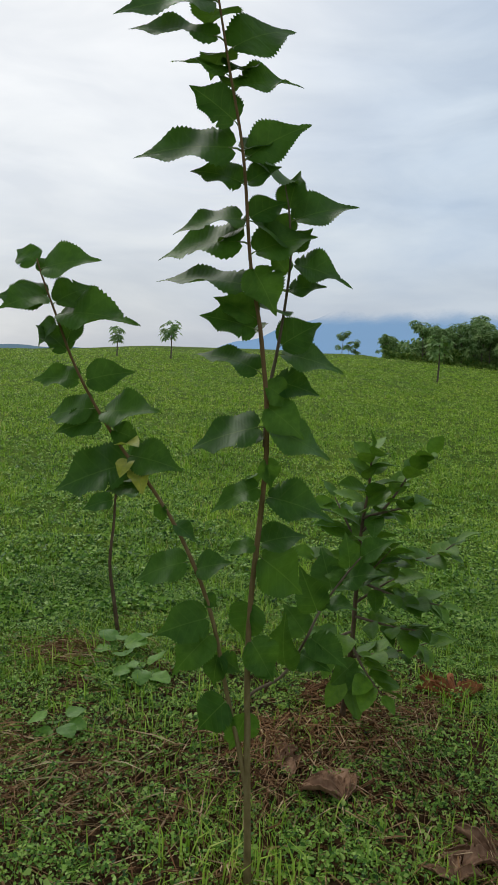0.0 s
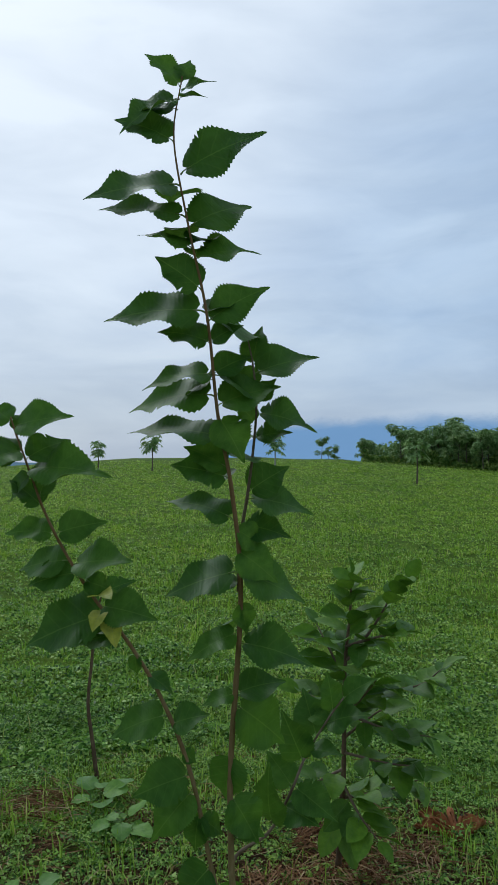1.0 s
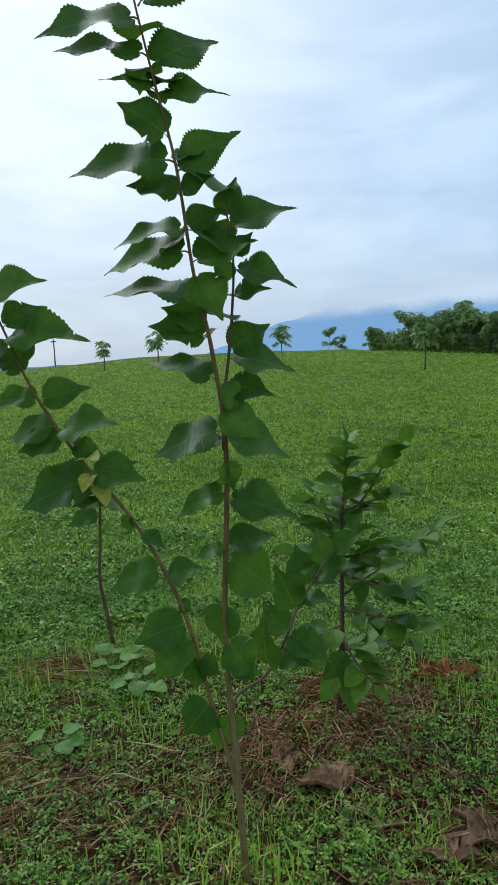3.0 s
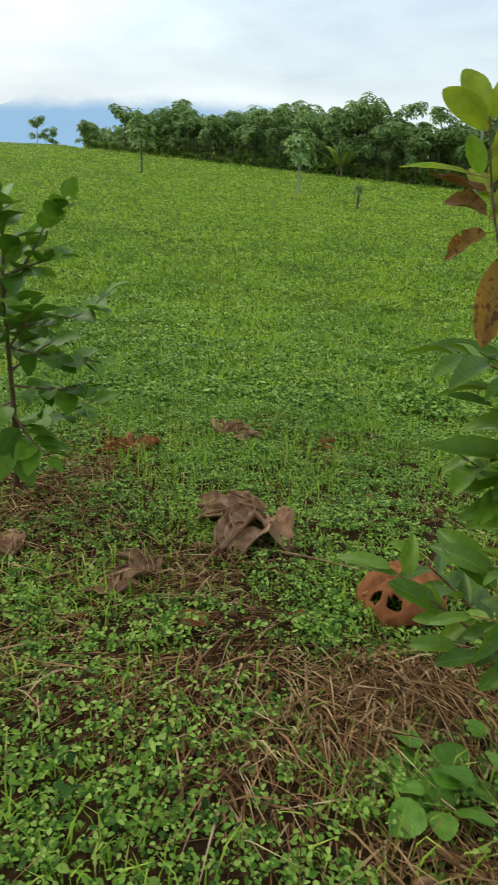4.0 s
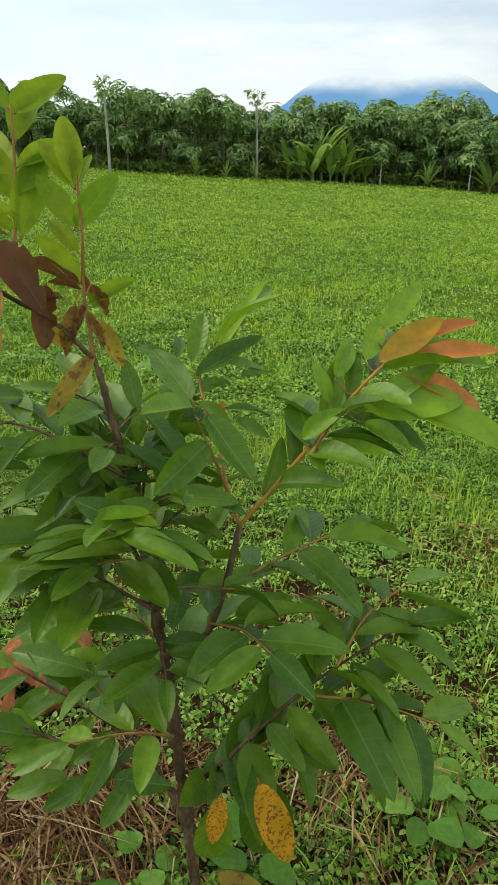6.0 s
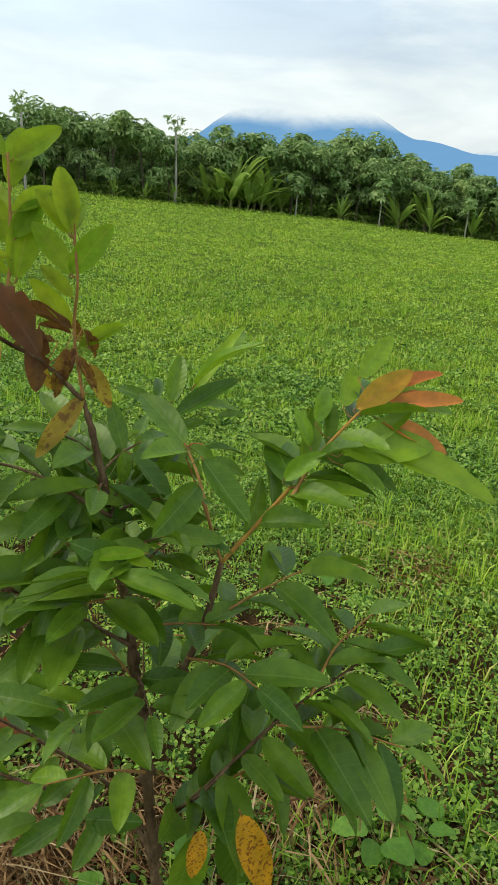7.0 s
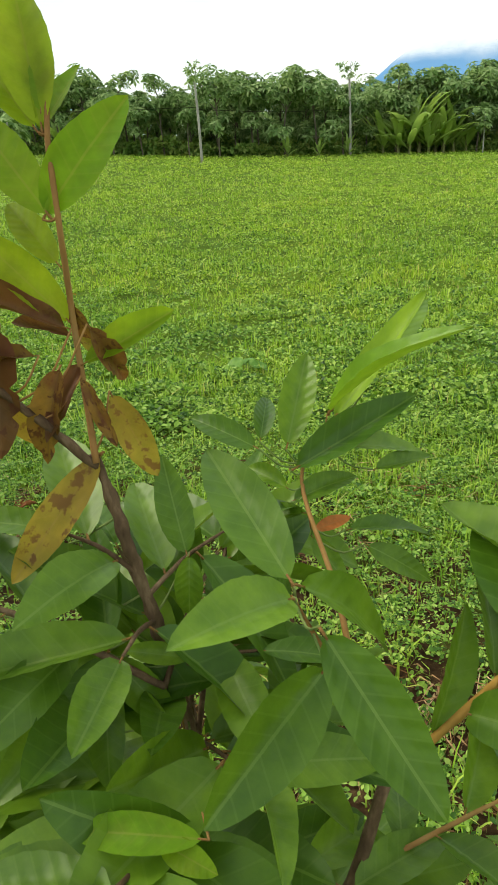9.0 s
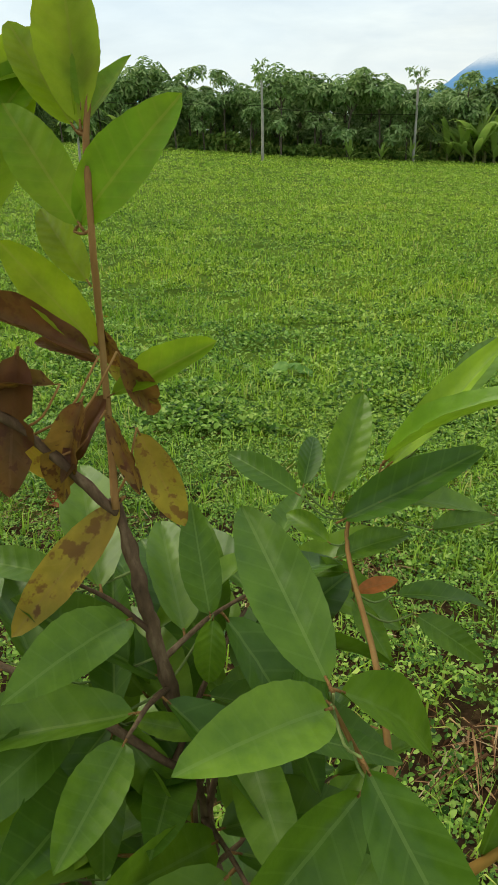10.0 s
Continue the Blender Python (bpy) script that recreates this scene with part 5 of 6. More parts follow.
def build_turf():
    lab = "dense low creeping weeds with small oval green leaves"
    # by the walk, leaf by leaf in little sprigs
    x, y = sector(175000, 0.0, 4.2, -75, 165)
    x, y = keep(x, y, np.clip(1.0 - 0.85 * bareness(x, y), 0.05, 1) * np.clip(0.15 + 1.15 * value_noise(x, y, 5, 0.10), 0, 1))
    n = 4
    cx, cy = np.repeat(x, n), np.repeat(y, n)
    a = np.tile(np.arange(n) * 2 * np.pi / n, len(x)) + np.repeat(rs.rand(len(x)) * 6.28, n)
    rr = 0.0088 * (0.6 + 0.8 * rs.rand(len(cx)))
    big = np.repeat(0.7 + 0.75 * rs.rand(len(x)) + 0.7 * (rs.rand(len(x)) > 0.95), n)
    hill = 0.010 + 0.060 * value_noise(x, y, 3, 0.24) ** 1.6 + 0.022 * value_noise(x, y, 4, 0.075)
    hh = np.repeat(hill * (0.35 + 0.65 * rs.rand(len(x))), n) + 0.006 * rs.rand(len(cx))
    v = oval_leaves(cx + rr * big * np.cos(a), cy + rr * big * np.sin(a), hh, 0.0126 * big * (0.8 + 0.4 * rs.rand(len(cx))), 26)
    by = np.hypot(cx - 0.9, cy - 0.8) < 1.25
    stuff("groundcover", v[by], 4, OVAL, M_COVER, lab, "groundcover")
    stuff("groundcover", v[~by][:, [0, 1, 3, 5]], 2, [(0, 1, 2, 3)], M_COVER, lab, "groundcover")
    # leaves and blades growing coarser with distance, with no seam between
    r = 3.3 * (56.0 / 3.3) ** rs.rand(560000)
    bb = np.radians(-38 + 140 * rs.rand(len(r)))
    x, y = 0.7 + r * np.sin(bb), 0.5 + r * np.cos(bb)
    k = rs.rand(len(r)) < np.clip(1.0 - 0.7 * bareness(x, y), 0.1, 1) * np.clip(-0.35 + 2.0 * (0.6 * value_noise(x, y, 21, 0.22) + 0.4 * value_noise(x, y, 22, 0.8)), 0.05, 1)
    x, y, r = x[k], y[k], r[k]
    size = (0.023 + 0.0014 * r) * (0.6 + 0.9 * rs.rand(len(r)))
    v = oval_leaves(x, y, 0.008 + (0.105 + 0.0012 * r) * (0.3 + 0.7 * rs.rand(len(r))) * value_noise(x, y, 21, 0.22) ** 1.4, size, 30, 0.62)
    pick = rs.rand(len(r)) < np.clip((r - 5.0) / 14.0, 0, 1)
    near, mid = (r < 4) & ~pick, (r >= 4) & ~pick
    stuff("groundcover", v[near], 4, OVAL, M_COVER, lab, "groundcover")
    stuff("groundcover", v[mid][:, [0, 1, 3, 5]], 2, [(0, 1, 2, 3)], M_COVER, lab, "groundcover")
    stuff("field_grass", v[pick][:, [0, 1, 3, 5]], 2, [(0, 1, 2, 3)], M_FIELD, "bright green grassy field turf", "grass")
    # the same cover all round
    r = 0.15 * (45.0 / 0.15) ** rs.rand(70000)
    bb = np.radians(np.where(r < 3.3, 163 + 124 * rs.rand(len(r)), 100 + 224 * rs.rand(len(r))))
    x, y = 0.7 + r * np.sin(bb), 0.5 + r * np.cos(bb)
    v = oval_leaves(x, y, 0.01 + 0.05 * rs.rand(len(r)), (0.012 + 0.006 * r) * (0.6 + 0.9 * rs.rand(len(r))), 30, 0.62)
    stuff("groundcover", v[:, [0, 1, 3, 5]], 2, [(0, 1, 2, 3)], M_COVER, lab, "groundcover")
    x, y = sector(56000, 0.0, 3.3, -75, 165)
    x, y = keep(x, y, np.clip(0.2 + 1.0 * (value_noise(x, y, 8, 0.35) - 0.35) * 2.0, 0.12, 1) * (1 - 0.5 * bareness(x, y)))
    stuff("grass", blades(x, y, 0.05 + 0.09 * rs.rand(len(x)) ** 2, 0.003 + 0.003 * rs.rand(len(x)), 38), 3, BLADE, M_GRASS, "scattered blades of soft green grass among weeds", "grass")
    # tufts of grass, blades fanning from one foot
    r = 2.2 * (50.0 / 2.2) ** rs.rand(72000)
    bb = np.radians(-38 + 140 * rs.rand(len(r)))
    x, y = 0.7 + r * np.sin(bb), 0.5 + r * np.cos(bb)
    k = rs.rand(len(r)) < np.clip(0.3 + 0.03 * r + (value_noise(x, y, 8, 0.9) - 0.4) * 2.0, 0.06, 1) * np.clip((r - 1.5) / 9.0, 0.12, 1)
    n = 9
    big = np.repeat(0.6 + 0.8 * rs.rand(int(k.sum())), n)
    x, y, r = (np.repeat(c[k], n) for c in (x, y, r))
    x, y = x + rs.randn(len(x)) * (0.012 + 0.0012 * r), y + rs.randn(len(x)) * (0.012 + 0.0012 * r)
    stuff("grass", blades(x, y, (0.06 + 0.09 * rs.rand(len(x))) * big, 0.0045 + 0.0006 * r * (0.6 + 0.8 * rs.rand(len(x))), 62), 3, BLADE, M_GRASS, "scattered tufts of soft green grass among weeds", "grass")
    # straw: loose wisps on bare soil, and two thick mats by the close shrub
    x, y = sector(130000, 0.0, 3.4, -75, 165)
    x, y = keep(x, y, np.clip(bareness(x, y) * 1.1 - 0.02 + 0.08 * ((y > 1.1) & (x < 0.8)), 0.05, 1) ** 1.3)
    mats = [(x, y, bareness(x, y) * 0.03)]
    for cx, cy, sx, sy, n, hi in ((1.15, 0.45, 0.115, 0.10, 2000, 0.08), (1.22, 1.03, 0.15, 0.12, 1500, 0.05), (1.50, 0.26, 0.16, 0.12, 250, 0.03), (0.42, 2.42, 0.2, 0.16, 700, 0.03), (0.15, 1.45, 0.3, 0.2, 260, 0.05), (1.75, 0.55, 0.2, 0.15, 300, 0.06), (1.05, 0.95, 0.14, 0.10, 350, 0.04)):
        mx, my = cx + rs.randn(n) * sx, cy + rs.randn(n) * sy
        mats.append((mx, my, hi * np.exp(-(((mx - cx) / sx) ** 2 + ((my - cy) / sy) ** 2) / 2)))
    x, y, hi = (np.concatenate(c) for c in zip(*mats))
    v = blades(x, y, 0.06 + 0.30 * rs.rand(len(x)) ** 1.5, 0.0022 + 0.0045 * rs.rand(len(x)) ** 2, 60, flow=225 + 110 * (value_noise(x, y, 31, 0.5) - 0.5))
    zmid = ground_z(v[:, :, 0], v[:, :, 1])
    v[:, :, 2] = zmid + 0.008 + (v[:, :, 2] - zmid) * 0.18 + (rs.rand(len(x)) * hi)[:, None] + 0.006 * rs.rand(len(x), 5)
    stuff("straw", v, 3, BLADE, M_STRAW, "matted dry brown straw covering bare soil", "straw")


build_turf()


# ---- round-leaved weeds beside the shrub, grass tuft at the mulberry's foot ----
WEED_MESHES = []
for k in range(3):
    WEED_MESHES.append(leaf_mesh("weed_leaf", [M_WEED, M_PETIOLE], 0.85, 0.75, 0.6, 0.03, 0.3, 0.15, 0.15, 0.12, rngm, 14, 0.08, 0.5))


def weed(x, y, n, size, seed, high=0.075):
    rng = random.Random(seed)
    t = thing("broad_weed", (x, y, gz(x, y)), "low weed with rounded light green leaves, growing from turf", "weed", "broad weeds in the turf")
    for i in range(n):
        az = 360 * i / n + rng.uniform(-25, 25)
        h = high * rng.uniform(0.3, 1.0)
        r = size * rng.uniform(0.05, 0.5)
        p = (x + r * math.cos(radians(az)), y + r * math.sin(radians(az)), gz(x, y) + h)
        stem_part("stalk", [(x, y, gz(x, y) - 0.005), ((x + p[0]) / 2, (y + p[1]) / 2, gz(x, y) + h * 0.8), p], 0.0016, 0.0012, M_PETIOLE, t, 4, 5, 0)
        put_leaf(rng.choice(WEED_MESHES), t, p, polar(az, rng.uniform(-15, 25)), (rng.uniform(-0.4, 0.4), rng.uniform(-0.5, 0.3), 1), size * rng.uniform(0.7, 1.1))


for k, (x, y, n, s) in enumerate(((1.10, 0.77, 9, 0.10), (1.05, 0.70, 7, 0.085), (1.25, 0.77, 6, 0.06), (1.38, 0.62, 6, 0.075), (1.66, 0.43, 6, 0.075), (1.72, 0.36, 5, 0.07), (1.30, 0.44, 4, 0.05), (1.45, 0.40, 5, 0.05),
                                  (1.22, 0.31, 4, 0.04), (1.50, 0.33, 4, 0.05), (-0.57, 2.99, 9, 0.12), (-0.43, 2.75, 8, 0.11), (1.82, 0.52, 6, 0.08), (3.91, 3.55, 9, 0.13), (-0.65, 2.25, 6, 0.08), (2.6, 1.0, 5, 0.06), (4.3, 1.9, 8, 0.14))):
    weed(x, y, n, s, 30 + k)


M_PALE_LEAF = leaf_material("pale_weed_leaf", (0.42, 0.50, 0.36), (0.5, 0.56, 0.42), (0.4, 0.5, 0.3), (0.4, 0.5, 0.3), 0.5, 0.2, veins=5.0)
pale = thing("pale_weed", (1.83, 0.56, gz(1.83, 0.56)), "low weed with one whitish grey-green leaf, in turf", "weed", "broad weeds in the turf")
stem_part("stalk", [(1.83, 0.56, gz(1.83, 0.56) - 0.005), (1.82, 0.55, gz(1.83, 0.56) + 0.05)], 0.0016, 0.0012, M_PETIOLE, pale, 4, 5, 0)
put_leaf(leaf_mesh("pale_leaf", [M_PALE_LEAF, M_PETIOLE], 0.8, 0.75, 0.6, 0.03, 0.3, 0.15, 0.15, 0.12, rngm, 14, 0.08), pale, (1.82, 0.55, gz(1.83, 0.56) + 0.05), (-0.4, -0.5, -0.3), (-0.5, -0.5, 0.7), 0.075)


def tuft(x, y, n, height, seed):
    r = np.random.RandomState(seed)
    px, py = x + r.randn(n) * 0.06, y + r.randn(n) * 0.06
    v = blades(px, py, height * (0.4 + 0.7 * r.rand(n)), 0.005 + 0.004 * r.rand(n), 32)
    ob = stuff("grass_tuft", v, 3, BLADE, M_GRASS, "tuft of longer green grass blades rising from turf", "grass")
    return ob


for k, (x, y, n, h) in enumerate(((0.05, 1.54, 34, 0.22), (0.16, 1.50, 26, 0.2), (-0.1, 1.7, 16, 0.18), (0.25, 1.35, 14, 0.16), (4.95, 3.83, 50, 0.2), (5.9, 2.6, 40, 0.2), (2.1, 1.2, 30, 0.14), (0.6, 1.3, 25, 0.14))):
    tuft(x, y, n, h, 60 + k)


# ---- distance: mountains, far hills ----
def mountain_material(name, haze, slope, top0, top1):
    """Far slopes, the haze of distance painted on as blue glow; their heads fade clear where cloud would cover them."""
    m, nt, b = material(name, 1.0)
    tc = nt.nodes.new("ShaderNodeTexCoord")
    n1 = noise_node(nt, 0.012, 6.0, 0.6, tc.outputs["Object"])
    r = ramp_node(nt, ((0.3, tuple(0.8 * c for c in slope)), (0.7, tuple(1.25 * c for c in slope))))
    nt.links.new(n1.outputs[0], r.inputs[0])
    nt.links.new(r.outputs[0], b.inputs["Base Color"])
    # air haze put in as a self-lit colour, mostly over the slope colour
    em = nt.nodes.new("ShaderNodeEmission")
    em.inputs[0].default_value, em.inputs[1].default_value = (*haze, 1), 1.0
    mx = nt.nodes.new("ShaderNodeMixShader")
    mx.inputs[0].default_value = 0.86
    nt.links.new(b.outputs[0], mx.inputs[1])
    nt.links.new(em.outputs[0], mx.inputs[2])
    # fade to clear with height, standing in for cloud round the heads
    sep = nt.nodes.new("ShaderNodeSeparateXYZ")
    nt.links.new(tc.outputs["Object"], sep.inputs[0])
    n2 = noise_node(nt, 0.004, 5.0, 0.6, tc.outputs["Object"])
    h = math_node(nt, "ADD", sep.outputs[2], math_node(nt, "MULTIPLY", math_node(nt, "SUBTRACT", n2.outputs[0], 0.5), (top1 - top0) * 1.1))
    rg = nt.nodes.new("ShaderNodeMapRange")
    rg.interpolation_type = "SMOOTHSTEP"
    for k, v in ((1, top0), (2, top1), (3, 0.0), (4, 1.0)):
        rg.inputs[k].default_value = v
    nt.links.new(h, rg.inputs[0])
    tr = nt.nodes.new("ShaderNodeBsdfTransparent")
    mx2 = nt.nodes.new("ShaderNodeMixShader")
    nt.links.new(rg.outputs[0], mx2.inputs[0])
    nt.links.new(mx.outputs[0], mx2.inputs[1])
    nt.links.new(tr.outputs[0], mx2.inputs[2])
    nt.links.new(mx2.outputs[0], nt.nodes["Material Output"].inputs[0])
    return m


def mountain(name, label, az0, az1, dist, profile, mat, seed, rough=0.03):
    """A far ridge between two bearings; profile: rise in degrees at even steps."""
    n, rows = 90, 10
    verts, faces = [], []
    for i in range(n + 1):
        u = i / n
        a = radians(az0 + (az1 - az0) * u)
        s = u * (len(profile) - 1)
        k = min(int(s), len(profile) - 2)
        f = s - k
        f = f * f * (3 - 2 * f)
        el = profile[k] * (1 - f) + profile[k + 1] * f
        el += rough * max(el, 0) * (noise.noise((u * 14, seed, 0)) + 0.5 * noise.noise((u * 40, seed, 2)))
        for j in range(rows + 1):
            w = j / rows
            dd = dist * (0.86 + 0.14 * w + 0.02 * noise.noise((u * 9, w * 4, seed)))
            verts.append((dd * math.sin(a), dd * math.cos(a), -60 + (dist * math.tan(radians(el)) + 60) * w ** 0.8))
    for i in range(n):
        for j in range(rows):
            o = i * (rows + 1) + j
            faces.append((o, o + rows + 1, o + rows + 2, o + 1))
    tagged(link(name, verts, faces, [mat]), label, "mountain", kind="structure")


# first colour is the painted haze glow, second the slope itself
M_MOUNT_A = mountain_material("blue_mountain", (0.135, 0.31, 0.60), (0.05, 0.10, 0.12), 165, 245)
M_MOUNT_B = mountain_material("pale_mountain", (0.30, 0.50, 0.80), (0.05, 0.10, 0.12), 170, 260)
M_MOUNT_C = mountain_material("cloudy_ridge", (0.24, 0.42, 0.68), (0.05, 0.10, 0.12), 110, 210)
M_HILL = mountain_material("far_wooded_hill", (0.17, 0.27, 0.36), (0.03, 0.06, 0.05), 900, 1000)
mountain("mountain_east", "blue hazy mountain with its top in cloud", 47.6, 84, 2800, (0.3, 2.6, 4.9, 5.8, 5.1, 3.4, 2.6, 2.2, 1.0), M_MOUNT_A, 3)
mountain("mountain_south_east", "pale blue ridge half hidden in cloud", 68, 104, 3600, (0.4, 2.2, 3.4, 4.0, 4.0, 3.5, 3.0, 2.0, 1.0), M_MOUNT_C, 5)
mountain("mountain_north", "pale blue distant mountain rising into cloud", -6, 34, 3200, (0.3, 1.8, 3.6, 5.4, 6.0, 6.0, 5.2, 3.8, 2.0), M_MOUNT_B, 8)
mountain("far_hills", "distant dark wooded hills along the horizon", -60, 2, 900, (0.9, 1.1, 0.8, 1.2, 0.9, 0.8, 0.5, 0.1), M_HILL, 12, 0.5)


# ---- wood along the far edge of the field ----
M_WOOD_LEAF = stuff_material("wood_leaves", ((0.0, (0.10, 0.19, 0.055)), (0.5, (0.24, 0.365, 0.12)), (1.0, (0.42, 0.53, 0.24))), 0.5, 0.35)
M_WOOD_TRUNK = bark_material("grove_bark", (0.07, 0.055, 0.04), (0.14, 0.115, 0.085), (0.24, 0.2, 0.15), 6.0)
M_BANANA = stuff_material("banana_leaves", ((0.0, (0.20, 0.34, 0.06)), (0.6, (0.36, 0.51, 0.11)), (1.0, (0.52, 0.60, 0.19))), 0.4, 0.45, 0.3)
M_UNDER = stuff_material("undergrowth_leaves", ((0.0, (0.09, 0.18, 0.035)), (0.6, (0.21, 0.33, 0.07)), (1.0, (0.38, 0.46, 0.13))), 0.6, 0.3)
M_POST = bark_material("weathered_post", (0.22, 0.21, 0.18), (0.38, 0.36, 0.32), (0.54, 0.52, 0.47), 4.0)


def palm_leaves(centres, out, size, rng, fingers=7):
    """Hand-shaped leaves: narrow fingers round a point, drooping outward."""
    V, F = [], []
    for c, d in zip(centres, out):
        s = size * rng.uniform(0.7, 1.25)
        z = (d * 0.9 + Vector((rng.uniform(-0.4, 0.4), rng.uniform(-0.4, 0.4), 0.7))).normalized()
        x = z.cross(Vector((rng.random() - 0.5, rng.random() - 0.5, 0.1))).normalized()
        y = z.cross(x)
        for k in range(fingers):
            a = 2 * math.pi * k / fingers * 0.86 + 0.3
            w = x * math.cos(a) + y * math.sin(a)
            sd = z.cross(w)
            o = len(V)
            V += [c, c + w * s * 0.55 + sd * s * 0.2 - z * s * 0.05, c + w * s - z * s * rng.uniform(0.15, 0.4), c + w * s * 0.55 - sd * s * 0.2 - z * s * 0.05]
            F.append((o, o + 1, o + 2, o + 3))
    return V, F


def grove_tree(seed, height, spread, clumps, bare):
    rng = random.Random(seed)
    t = thing("grove_tree", (0, 0, 0), "slim grove tree with hand-shaped dark green leaves", "tree", "trees of the grove")
    top = Vector((rng.uniform(-0.3, 0.3), rng.uniform(-0.3, 0.3), height * 0.72))
    line = smooth_line([(0, 0, -0.2), (rng.uniform(-0.1, 0.1), rng.uniform(-0.1, 0.1), height * 0.35), top], 10)
    V, F = tube_data(line, 0.06, 0.035, 6)
    limbs = []
    for k in range(6):
        p, d = at_line(line, rng.uniform(bare, 1.0))
        a = 2 * math.pi * k / 6 + rng.uniform(-0.4, 0.4)
        e = p + Vector((math.cos(a) * spread * rng.uniform(0.5, 0.9), math.sin(a) * spread * rng.uniform(0.5, 0.9), rng.uniform(0.15, 0.5) * height * 0.5))
        e.z = min(e.z, height * 0.9)
        l2 = smooth_line([p, (p + e) / 2 + Vector((0, 0, 0.1)), e], 6)
        v, f = tube_data(l2, 0.035, 0.012, 5)
        o = len(V)
        V += v
        F += [tuple(o + i for i in q) for q in f]
        limbs.append(l2)
    link("trunk", V, F, [M_WOOD_TRUNK], t)
    cs, ds = [], []
    heads = [(l2[-1], 0.56) for l2 in limbs] + [(top + Vector((0, 0, height * 0.08)), 0.72)] + [(l2[3], 0.5) for l2 in limbs[::2]]
    for c, k in heads:
        for _ in range(clumps):
            d = Vector((rng.gauss(0, 1), rng.gauss(0, 1), rng.gauss(0.25, 0.8))).normalized()
            cs.append(c + Vector((d.x, d.y, d.z * 0.75)) * spread * k * rng.uniform(0.55, 1.0))
            ds.append(d)
    v, f = palm_leaves(cs, ds, 0.34, rng, 5)
    link("crown", v, f, [M_WOOD_LEAF], t, smooth=False)
    return t


def banana_plant(seed, height, name="banana_plant", label="banana plant with broad arching green leaves, beside the grove"):
    rng = random.Random(seed)
    t = thing(name, (0, 0, 0), label, "plant", "banana plants by the grove")
    v, f = tube_data(smooth_line([(0, 0, -0.1), (0.03, 0, height * 0.15), (0, 0.03, height * 0.28)], 6), 0.10, 0.06, 7)
    link("stem", v, f, [M_BANANA_STEM], t)
    for k in range(13):
        az = 360 * k / 13 * 2.618 + rng.uniform(-20, 20)
        steep = rng.uniform(35, 85)
        L = height * rng.uniform(0.75, 1.2)
        V, F = [], []
        d0 = polar(az, steep)
        rag = rng.uniform(0.6, 1.7)
        sd = Vector((-math.sin(radians(az)), math.cos(radians(az)), 0))
        p = Vector((0, 0, height * rng.uniform(0.05, 0.2)))
        for i in range(9):
            u = i / 8
            d = (d0 + Vector((0, 0, -rag * u * u)) + polar(az, 0) * 0.25 * u).normalized()
            w = 0.02 + 0.125 * L * 0.5 * math.sin(math.pi * min(1, max(0, (u - 0.12) / 0.88)) ** 0.7) if u > 0.12 else 0.02
            V += [p - sd * w - Vector((0, 0, w * 0.45)), p, p + sd * w - Vector((0, 0, w * 0.45))]
            p = p + d * L / 8
        for i in range(8):
            o = i * 3
            F += [(o, o + 1, o + 4, o + 3), (o + 1, o + 2, o + 5, o + 4)]
        link("leaf", V, F, [M_BANANA], t)
    return t


M_BANANA_STEM = bark_material("banana_stem", (0.12, 0.14, 0.05), (0.2, 0.2, 0.08), (0.26, 0.22, 0.12), 8.0)

def edge_at(b):
    return float(np.interp(b, EDGE_B, EDGE_D))


def spot(b, d):
    a = radians(b)
    return 0.7 + d * math.sin(a), 0.3 + d * math.cos(a)


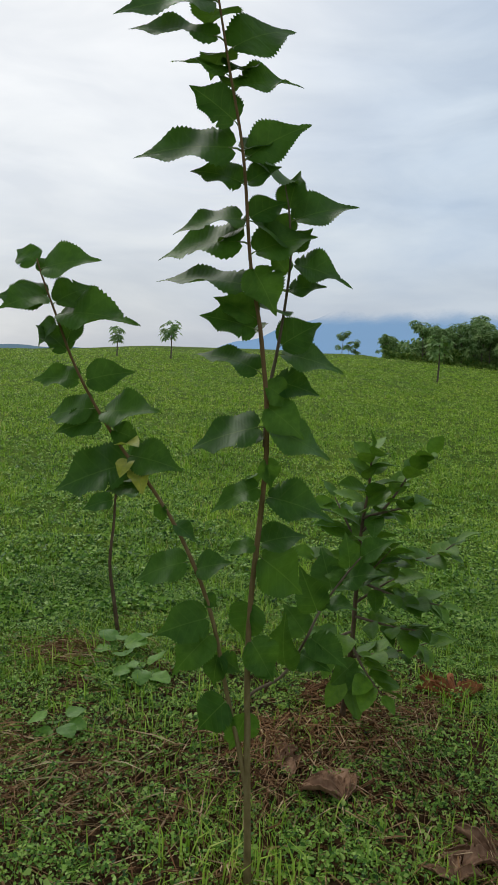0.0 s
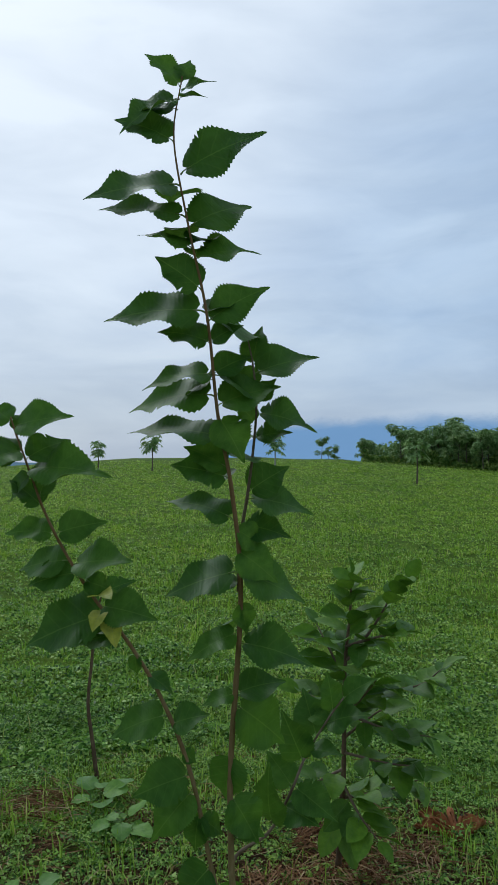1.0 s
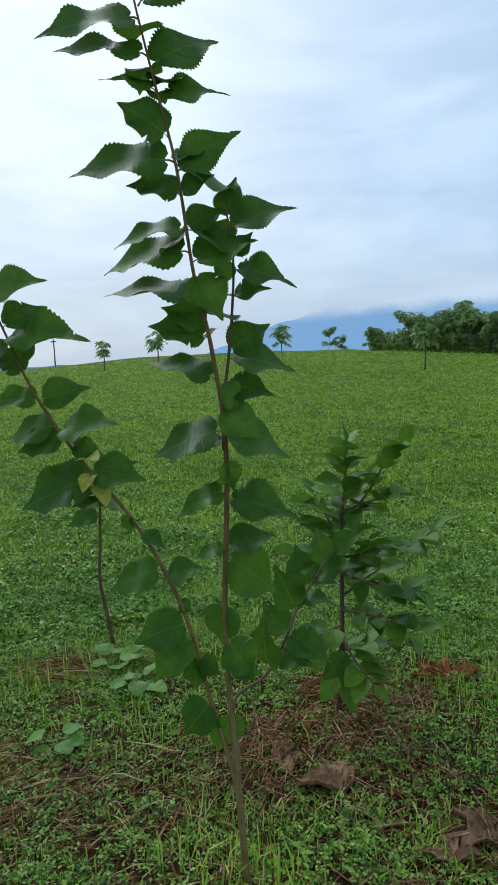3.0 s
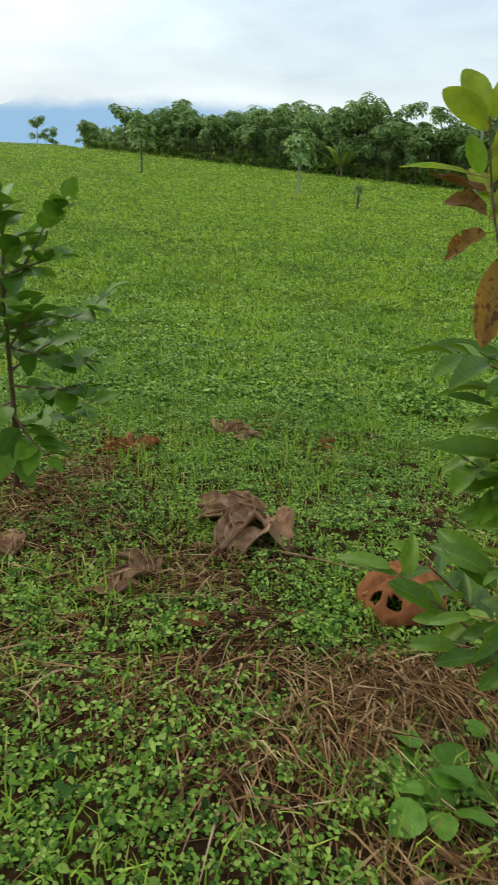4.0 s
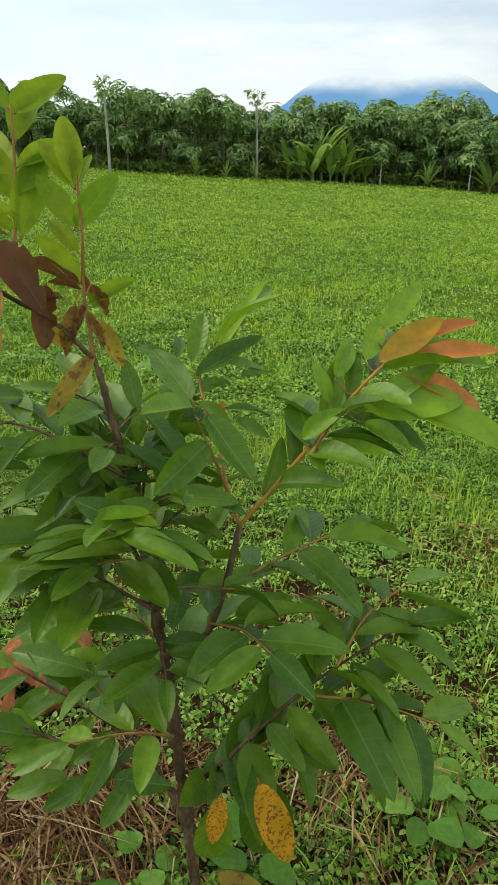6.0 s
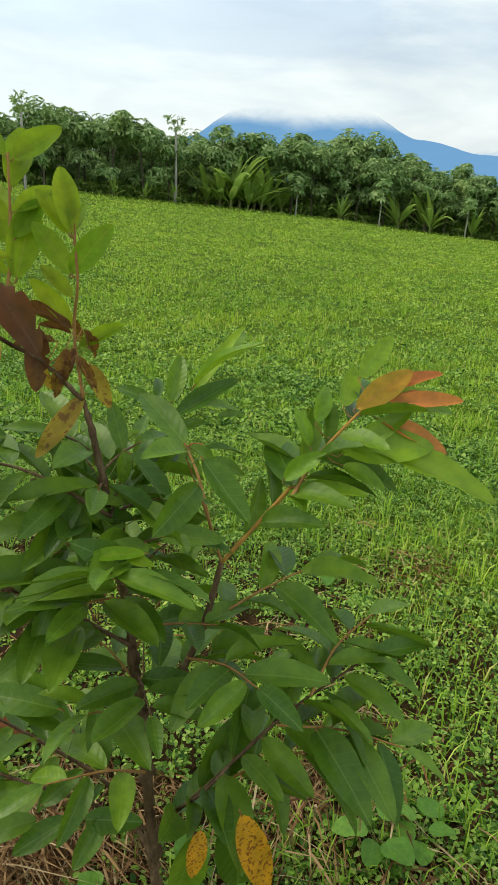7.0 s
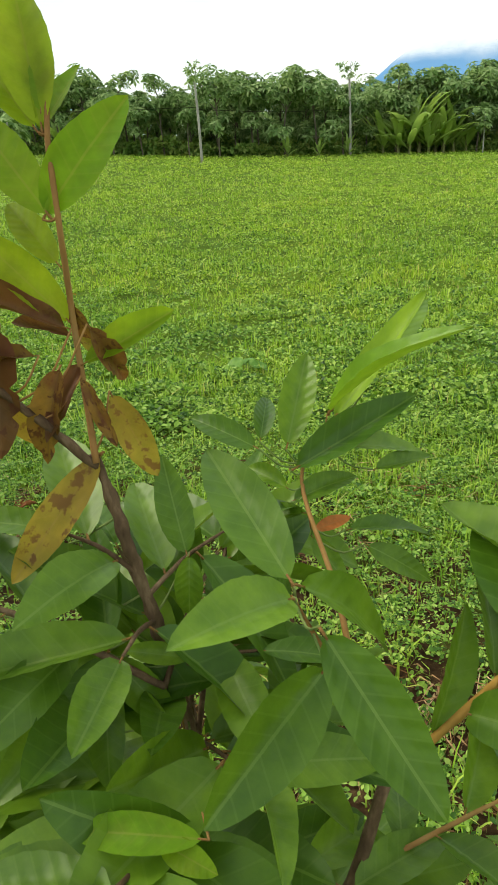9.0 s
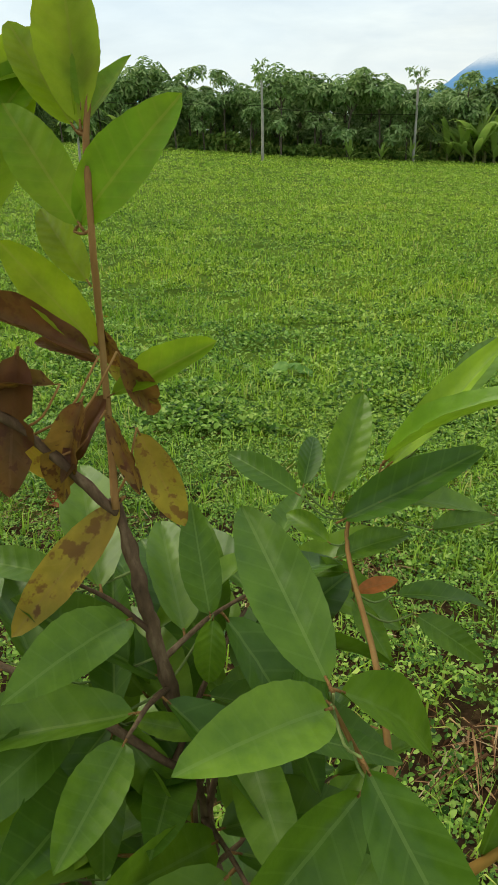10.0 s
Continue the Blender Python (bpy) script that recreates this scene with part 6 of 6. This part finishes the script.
def build_grove():
    rng = random.Random(17)
    kinds = [grove_tree(40 + k, 4.0 + 0.25 * k, 1.05 + 0.15 * (k % 3), 24, 0.28 + 0.1 * (k % 2)) for k in range(5)]
    first = set()
    for row, (gap, dens) in enumerate(((0.5, 1.5), (2.6, 1.3), (5.0, 1.2))):
        b = 6.6 + 0.6 * row
        while b < 97:
            d = edge_at(b) + gap + rng.uniform(-0.8, 0.8)
            x, y = spot(b, d)
            k = rng.randrange(5)
            s = rng.uniform(0.74, 1.12) * float(np.interp(b, (5, 10, 16, 30, 50, 58, 62, 68, 72, 97), (0.35, 0.6, 0.85, 0.95, 0.98, 1.05, 1.25, 1.22, 0.95, 0.95)))
            m = Matrix.Translation((x, y, gz(x, y) - 0.05)) @ Matrix.Rotation(rng.uniform(0, 6.28), 4, "Z")
            if k not in first:
                first.add(k)
                kinds[k].matrix_basis = m
                kinds[k].scale = (s, s, s)
            else:
                c = copy_thing(kinds[k], m)
                c.scale = (s, s, s)
            b += math.degrees(dens * rng.uniform(0.8, 1.25) / d) * (2.2 if b < 11 else 1.0)
    # dense undergrowth at the wood's foot
    n = 45000
    b = 10 + 87 * rs.rand(n)
    e = np.interp(b, EDGE_B, EDGE_D)
    d = e + 0.6 + 6.5 * rs.rand(n) ** 1.5
    x, y = 0.7 + d * np.sin(np.radians(b)), 0.3 + d * np.cos(np.radians(b))
    top = 0.25 + 1.1 * value_noise(x, y, 12, 1.4) ** 2 + 0.5 * np.clip((d - e - 2) / 4, 0, 1)
    v = oval_leaves(x, y, top * rs.rand(n) ** 0.7, 0.16 + 0.2 * rs.rand(n), 45, 0.6)
    stuff("undergrowth", v, 4, OVAL, M_UNDER, "dense dark green undergrowth at the foot of the grove", "bushes")
    # shade of deeper trees behind, as leaves
    n = 30000
    b = 10 + 87 * rs.rand(n)
    e = np.interp(b, EDGE_B, EDGE_D)
    d = e + 6.0 + 5.0 * rs.rand(n)
    x, y = 0.7 + d * np.sin(np.radians(b)), 0.3 + d * np.cos(np.radians(b))
    hi = 2.0 + 1.1 * value_noise(x, y, 14, 2.2)
    v = oval_leaves(x, y, hi * rs.rand(n) ** 0.8, 0.25 + 0.25 * rs.rand(n), 45, 0.6)
    stuff("deep_foliage", v, 4, OVAL, M_WOOD_LEAF, "deep dark foliage inside the grove", "bushes")
    # bananas
    ban = [banana_plant(70 + k, 2.4 + 0.4 * k) for k in range(3)]
    used = set()
    for b, off, k, s in ((54.2, 0.2, 2, 0.75), (55.3, -0.4, 1, 0.95), (56.1, -0.9, 2, 1.0), (56.8, 0.0, 1, 1.25), (57.5, -0.8, 2, 0.9), (58.0, 0.2, 2, 1.1), (58.6, -0.6, 1, 1.0), (59.3, -0.1, 0, 1.1), (60.2, 0.4, 1, 0.8), (69.6, -0.4, 1, 0.9), (71.6, 0.2, 2, 0.8), (72.1, -0.9, 0, 0.9),
                         (46.9, -0.9, 0, 0.45), (49.3, -1.2, 0, 0.35), (51.6, -0.8, 0, 0.45), (30.0, 0.3, 1, 0.9), (78.0, 0.0, 0, 0.8), (65.0, -0.3, 0, 0.6), (75.3, -0.5, 0, 0.7)):
        x, y = spot(b, edge_at(b) + off)
        m = Matrix.Translation((x, y, gz(x, y))) @ Matrix.Rotation(rng.uniform(0, 6.28), 4, "Z")
        if k not in used:
            used.add(k)
            ban[k].matrix_basis = m
            ban[k].scale = (s, s, s)
        else:
            c = copy_thing(ban[k], m)
            c.scale = (s, s, s)


build_grove()


# ---- fence posts and wire ----
def fence_post(x, y, h, r, seed, leafy_top):
    rng = random.Random(seed)
    z = gz(x, y)
    t = thing("fence_post", (x, y, z), "tall thin pale wooden post with a sprouting top" if leafy_top else "thin pale wooden fence post at the grove", "post", "posts along the fence")
    stem_part("post", [(x, y, z - 0.1), (x + 0.02, y, z + h * 0.5), (x, y + 0.02, z + h)], r, r * 0.75, M_POST, t, 7, 8, 0.1)
    if leafy_top:
        cs = [Vector((rng.gauss(0, 0.22), rng.gauss(0, 0.22), h + rng.uniform(0.0, 0.8))) for _ in range(26)]
        v, f = palm_leaves(cs, [Vector((rng.gauss(0, 1), rng.gauss(0, 1), rng.gauss(0, 0.5))).normalized() for c in cs], 0.2, rng)
        link("crown", v, f, [M_WOOD_LEAF], t, smooth=False)
        stem_part("sprout", [(x, y, z + h - 0.05), (x + 0.1, y, z + h + 0.4), (x + 0.05, y, z + h + 0.8)], 0.02, 0.008, M_WOOD_TRUNK, t, 5, 6, 0)
    return (x, y, z + h)


POSTS = [fence_post(23.68, 27.42, 3.5, 0.07, 1, True), fence_post(34.2, 26.76, 3.9, 0.08, 2, True)]
far_pole = thing("utility_pole", (-16.6, 59.8, gz(-16.6, 59.8)), "small dark pole with a crossbar on the hill's edge", "pole")
stem_part("pole_shaft", [(-16.6, 59.8, gz(-16.6, 59.8) - 0.1), (-16.58, 59.8, gz(-16.6, 59.8) + 1.2), (-16.6, 59.8, gz(-16.6, 59.8) + 2.3)], 0.07, 0.05, M_WOOD_TRUNK, far_pole, 6, 6, 0)
stem_part("crossbar", [(-16.85, 59.8, gz(-16.6, 59.8) + 2.1), (-16.35, 59.8, gz(-16.6, 59.8) + 2.12)], 0.05, 0.05, M_WOOD_TRUNK, far_pole, 6, 4, 0)
WIRES = (((14.0, 34.0), (23.68, 27.42)), ((23.68, 27.42), (34.2, 26.76)))
for (xa, ya), (xb, yb) in WIRES:
    a, b = Vector((xa, ya, gz(xa, ya) + 2.3)), Vector((xb, yb, gz(xb, yb) + 2.4))
    t = thing("fence_wire", a, "thin dark wire strung between posts", "wire", "wires of the fence")
    stem_part("wire", [a, (a + b) / 2 - Vector((0, 0, 0.12)), b], 0.010, 0.010, M_HOLE, t, 4, 10, 0)


# ---- young trees standing in the field ----
def young_tree(x, y, h, seed, pale=False):
    rng = random.Random(seed)
    z = gz(x, y)
    t = thing("young_tree", (x, y, z), "young tree with pale bare trunk and tufted crown in the field" if pale else "young tree with thin trunk and small leafy crown in the field", "tree", "young trees in the field")
    stem_part("trunk", [(x, y, z - 0.1), (x + 0.03, y, z + h * 0.4), (x, y, z + h * 0.8)], 0.05, 0.025, M_POST if pale else M_WOOD_TRUNK, t, 6, 8, 0.1)
    cs = []
    for k in range(34):
        a = rng.uniform(0, 6.28)
        r = h * 0.24 * math.sqrt(rng.random())
        cs.append(Vector((r * math.cos(a), r * math.sin(a), h * rng.uniform(0.55, 1.0) - r * 0.25)))
    v, f = palm_leaves(cs, [Vector((c.x, c.y, 0.2)).normalized() for c in cs], h * 0.13, rng)
    link("crown", v, f, [M_WOOD_LEAF], t, smooth=False)


young_tree(-5.0, 40.0, 2.3, 1)
young_tree(8.55, 31.7, 2.3, 2)
young_tree(2.2, 38.5, 2.3, 3, True)
young_tree(-8.4, 41.0, 1.9, 4)
young_tree(12.45, 23.9, 2.3, 5, True)
young_tree(12.4, 19.6, 0.8, 6)
# saplings with pale trunks along the wood's edge
for k, (b, h) in enumerate(((61.4, 2.7), (68.1, 2.9), (74.8, 2.4))):
    young_tree(*spot(b, edge_at(b) - 1.6), h, 20 + k, True)
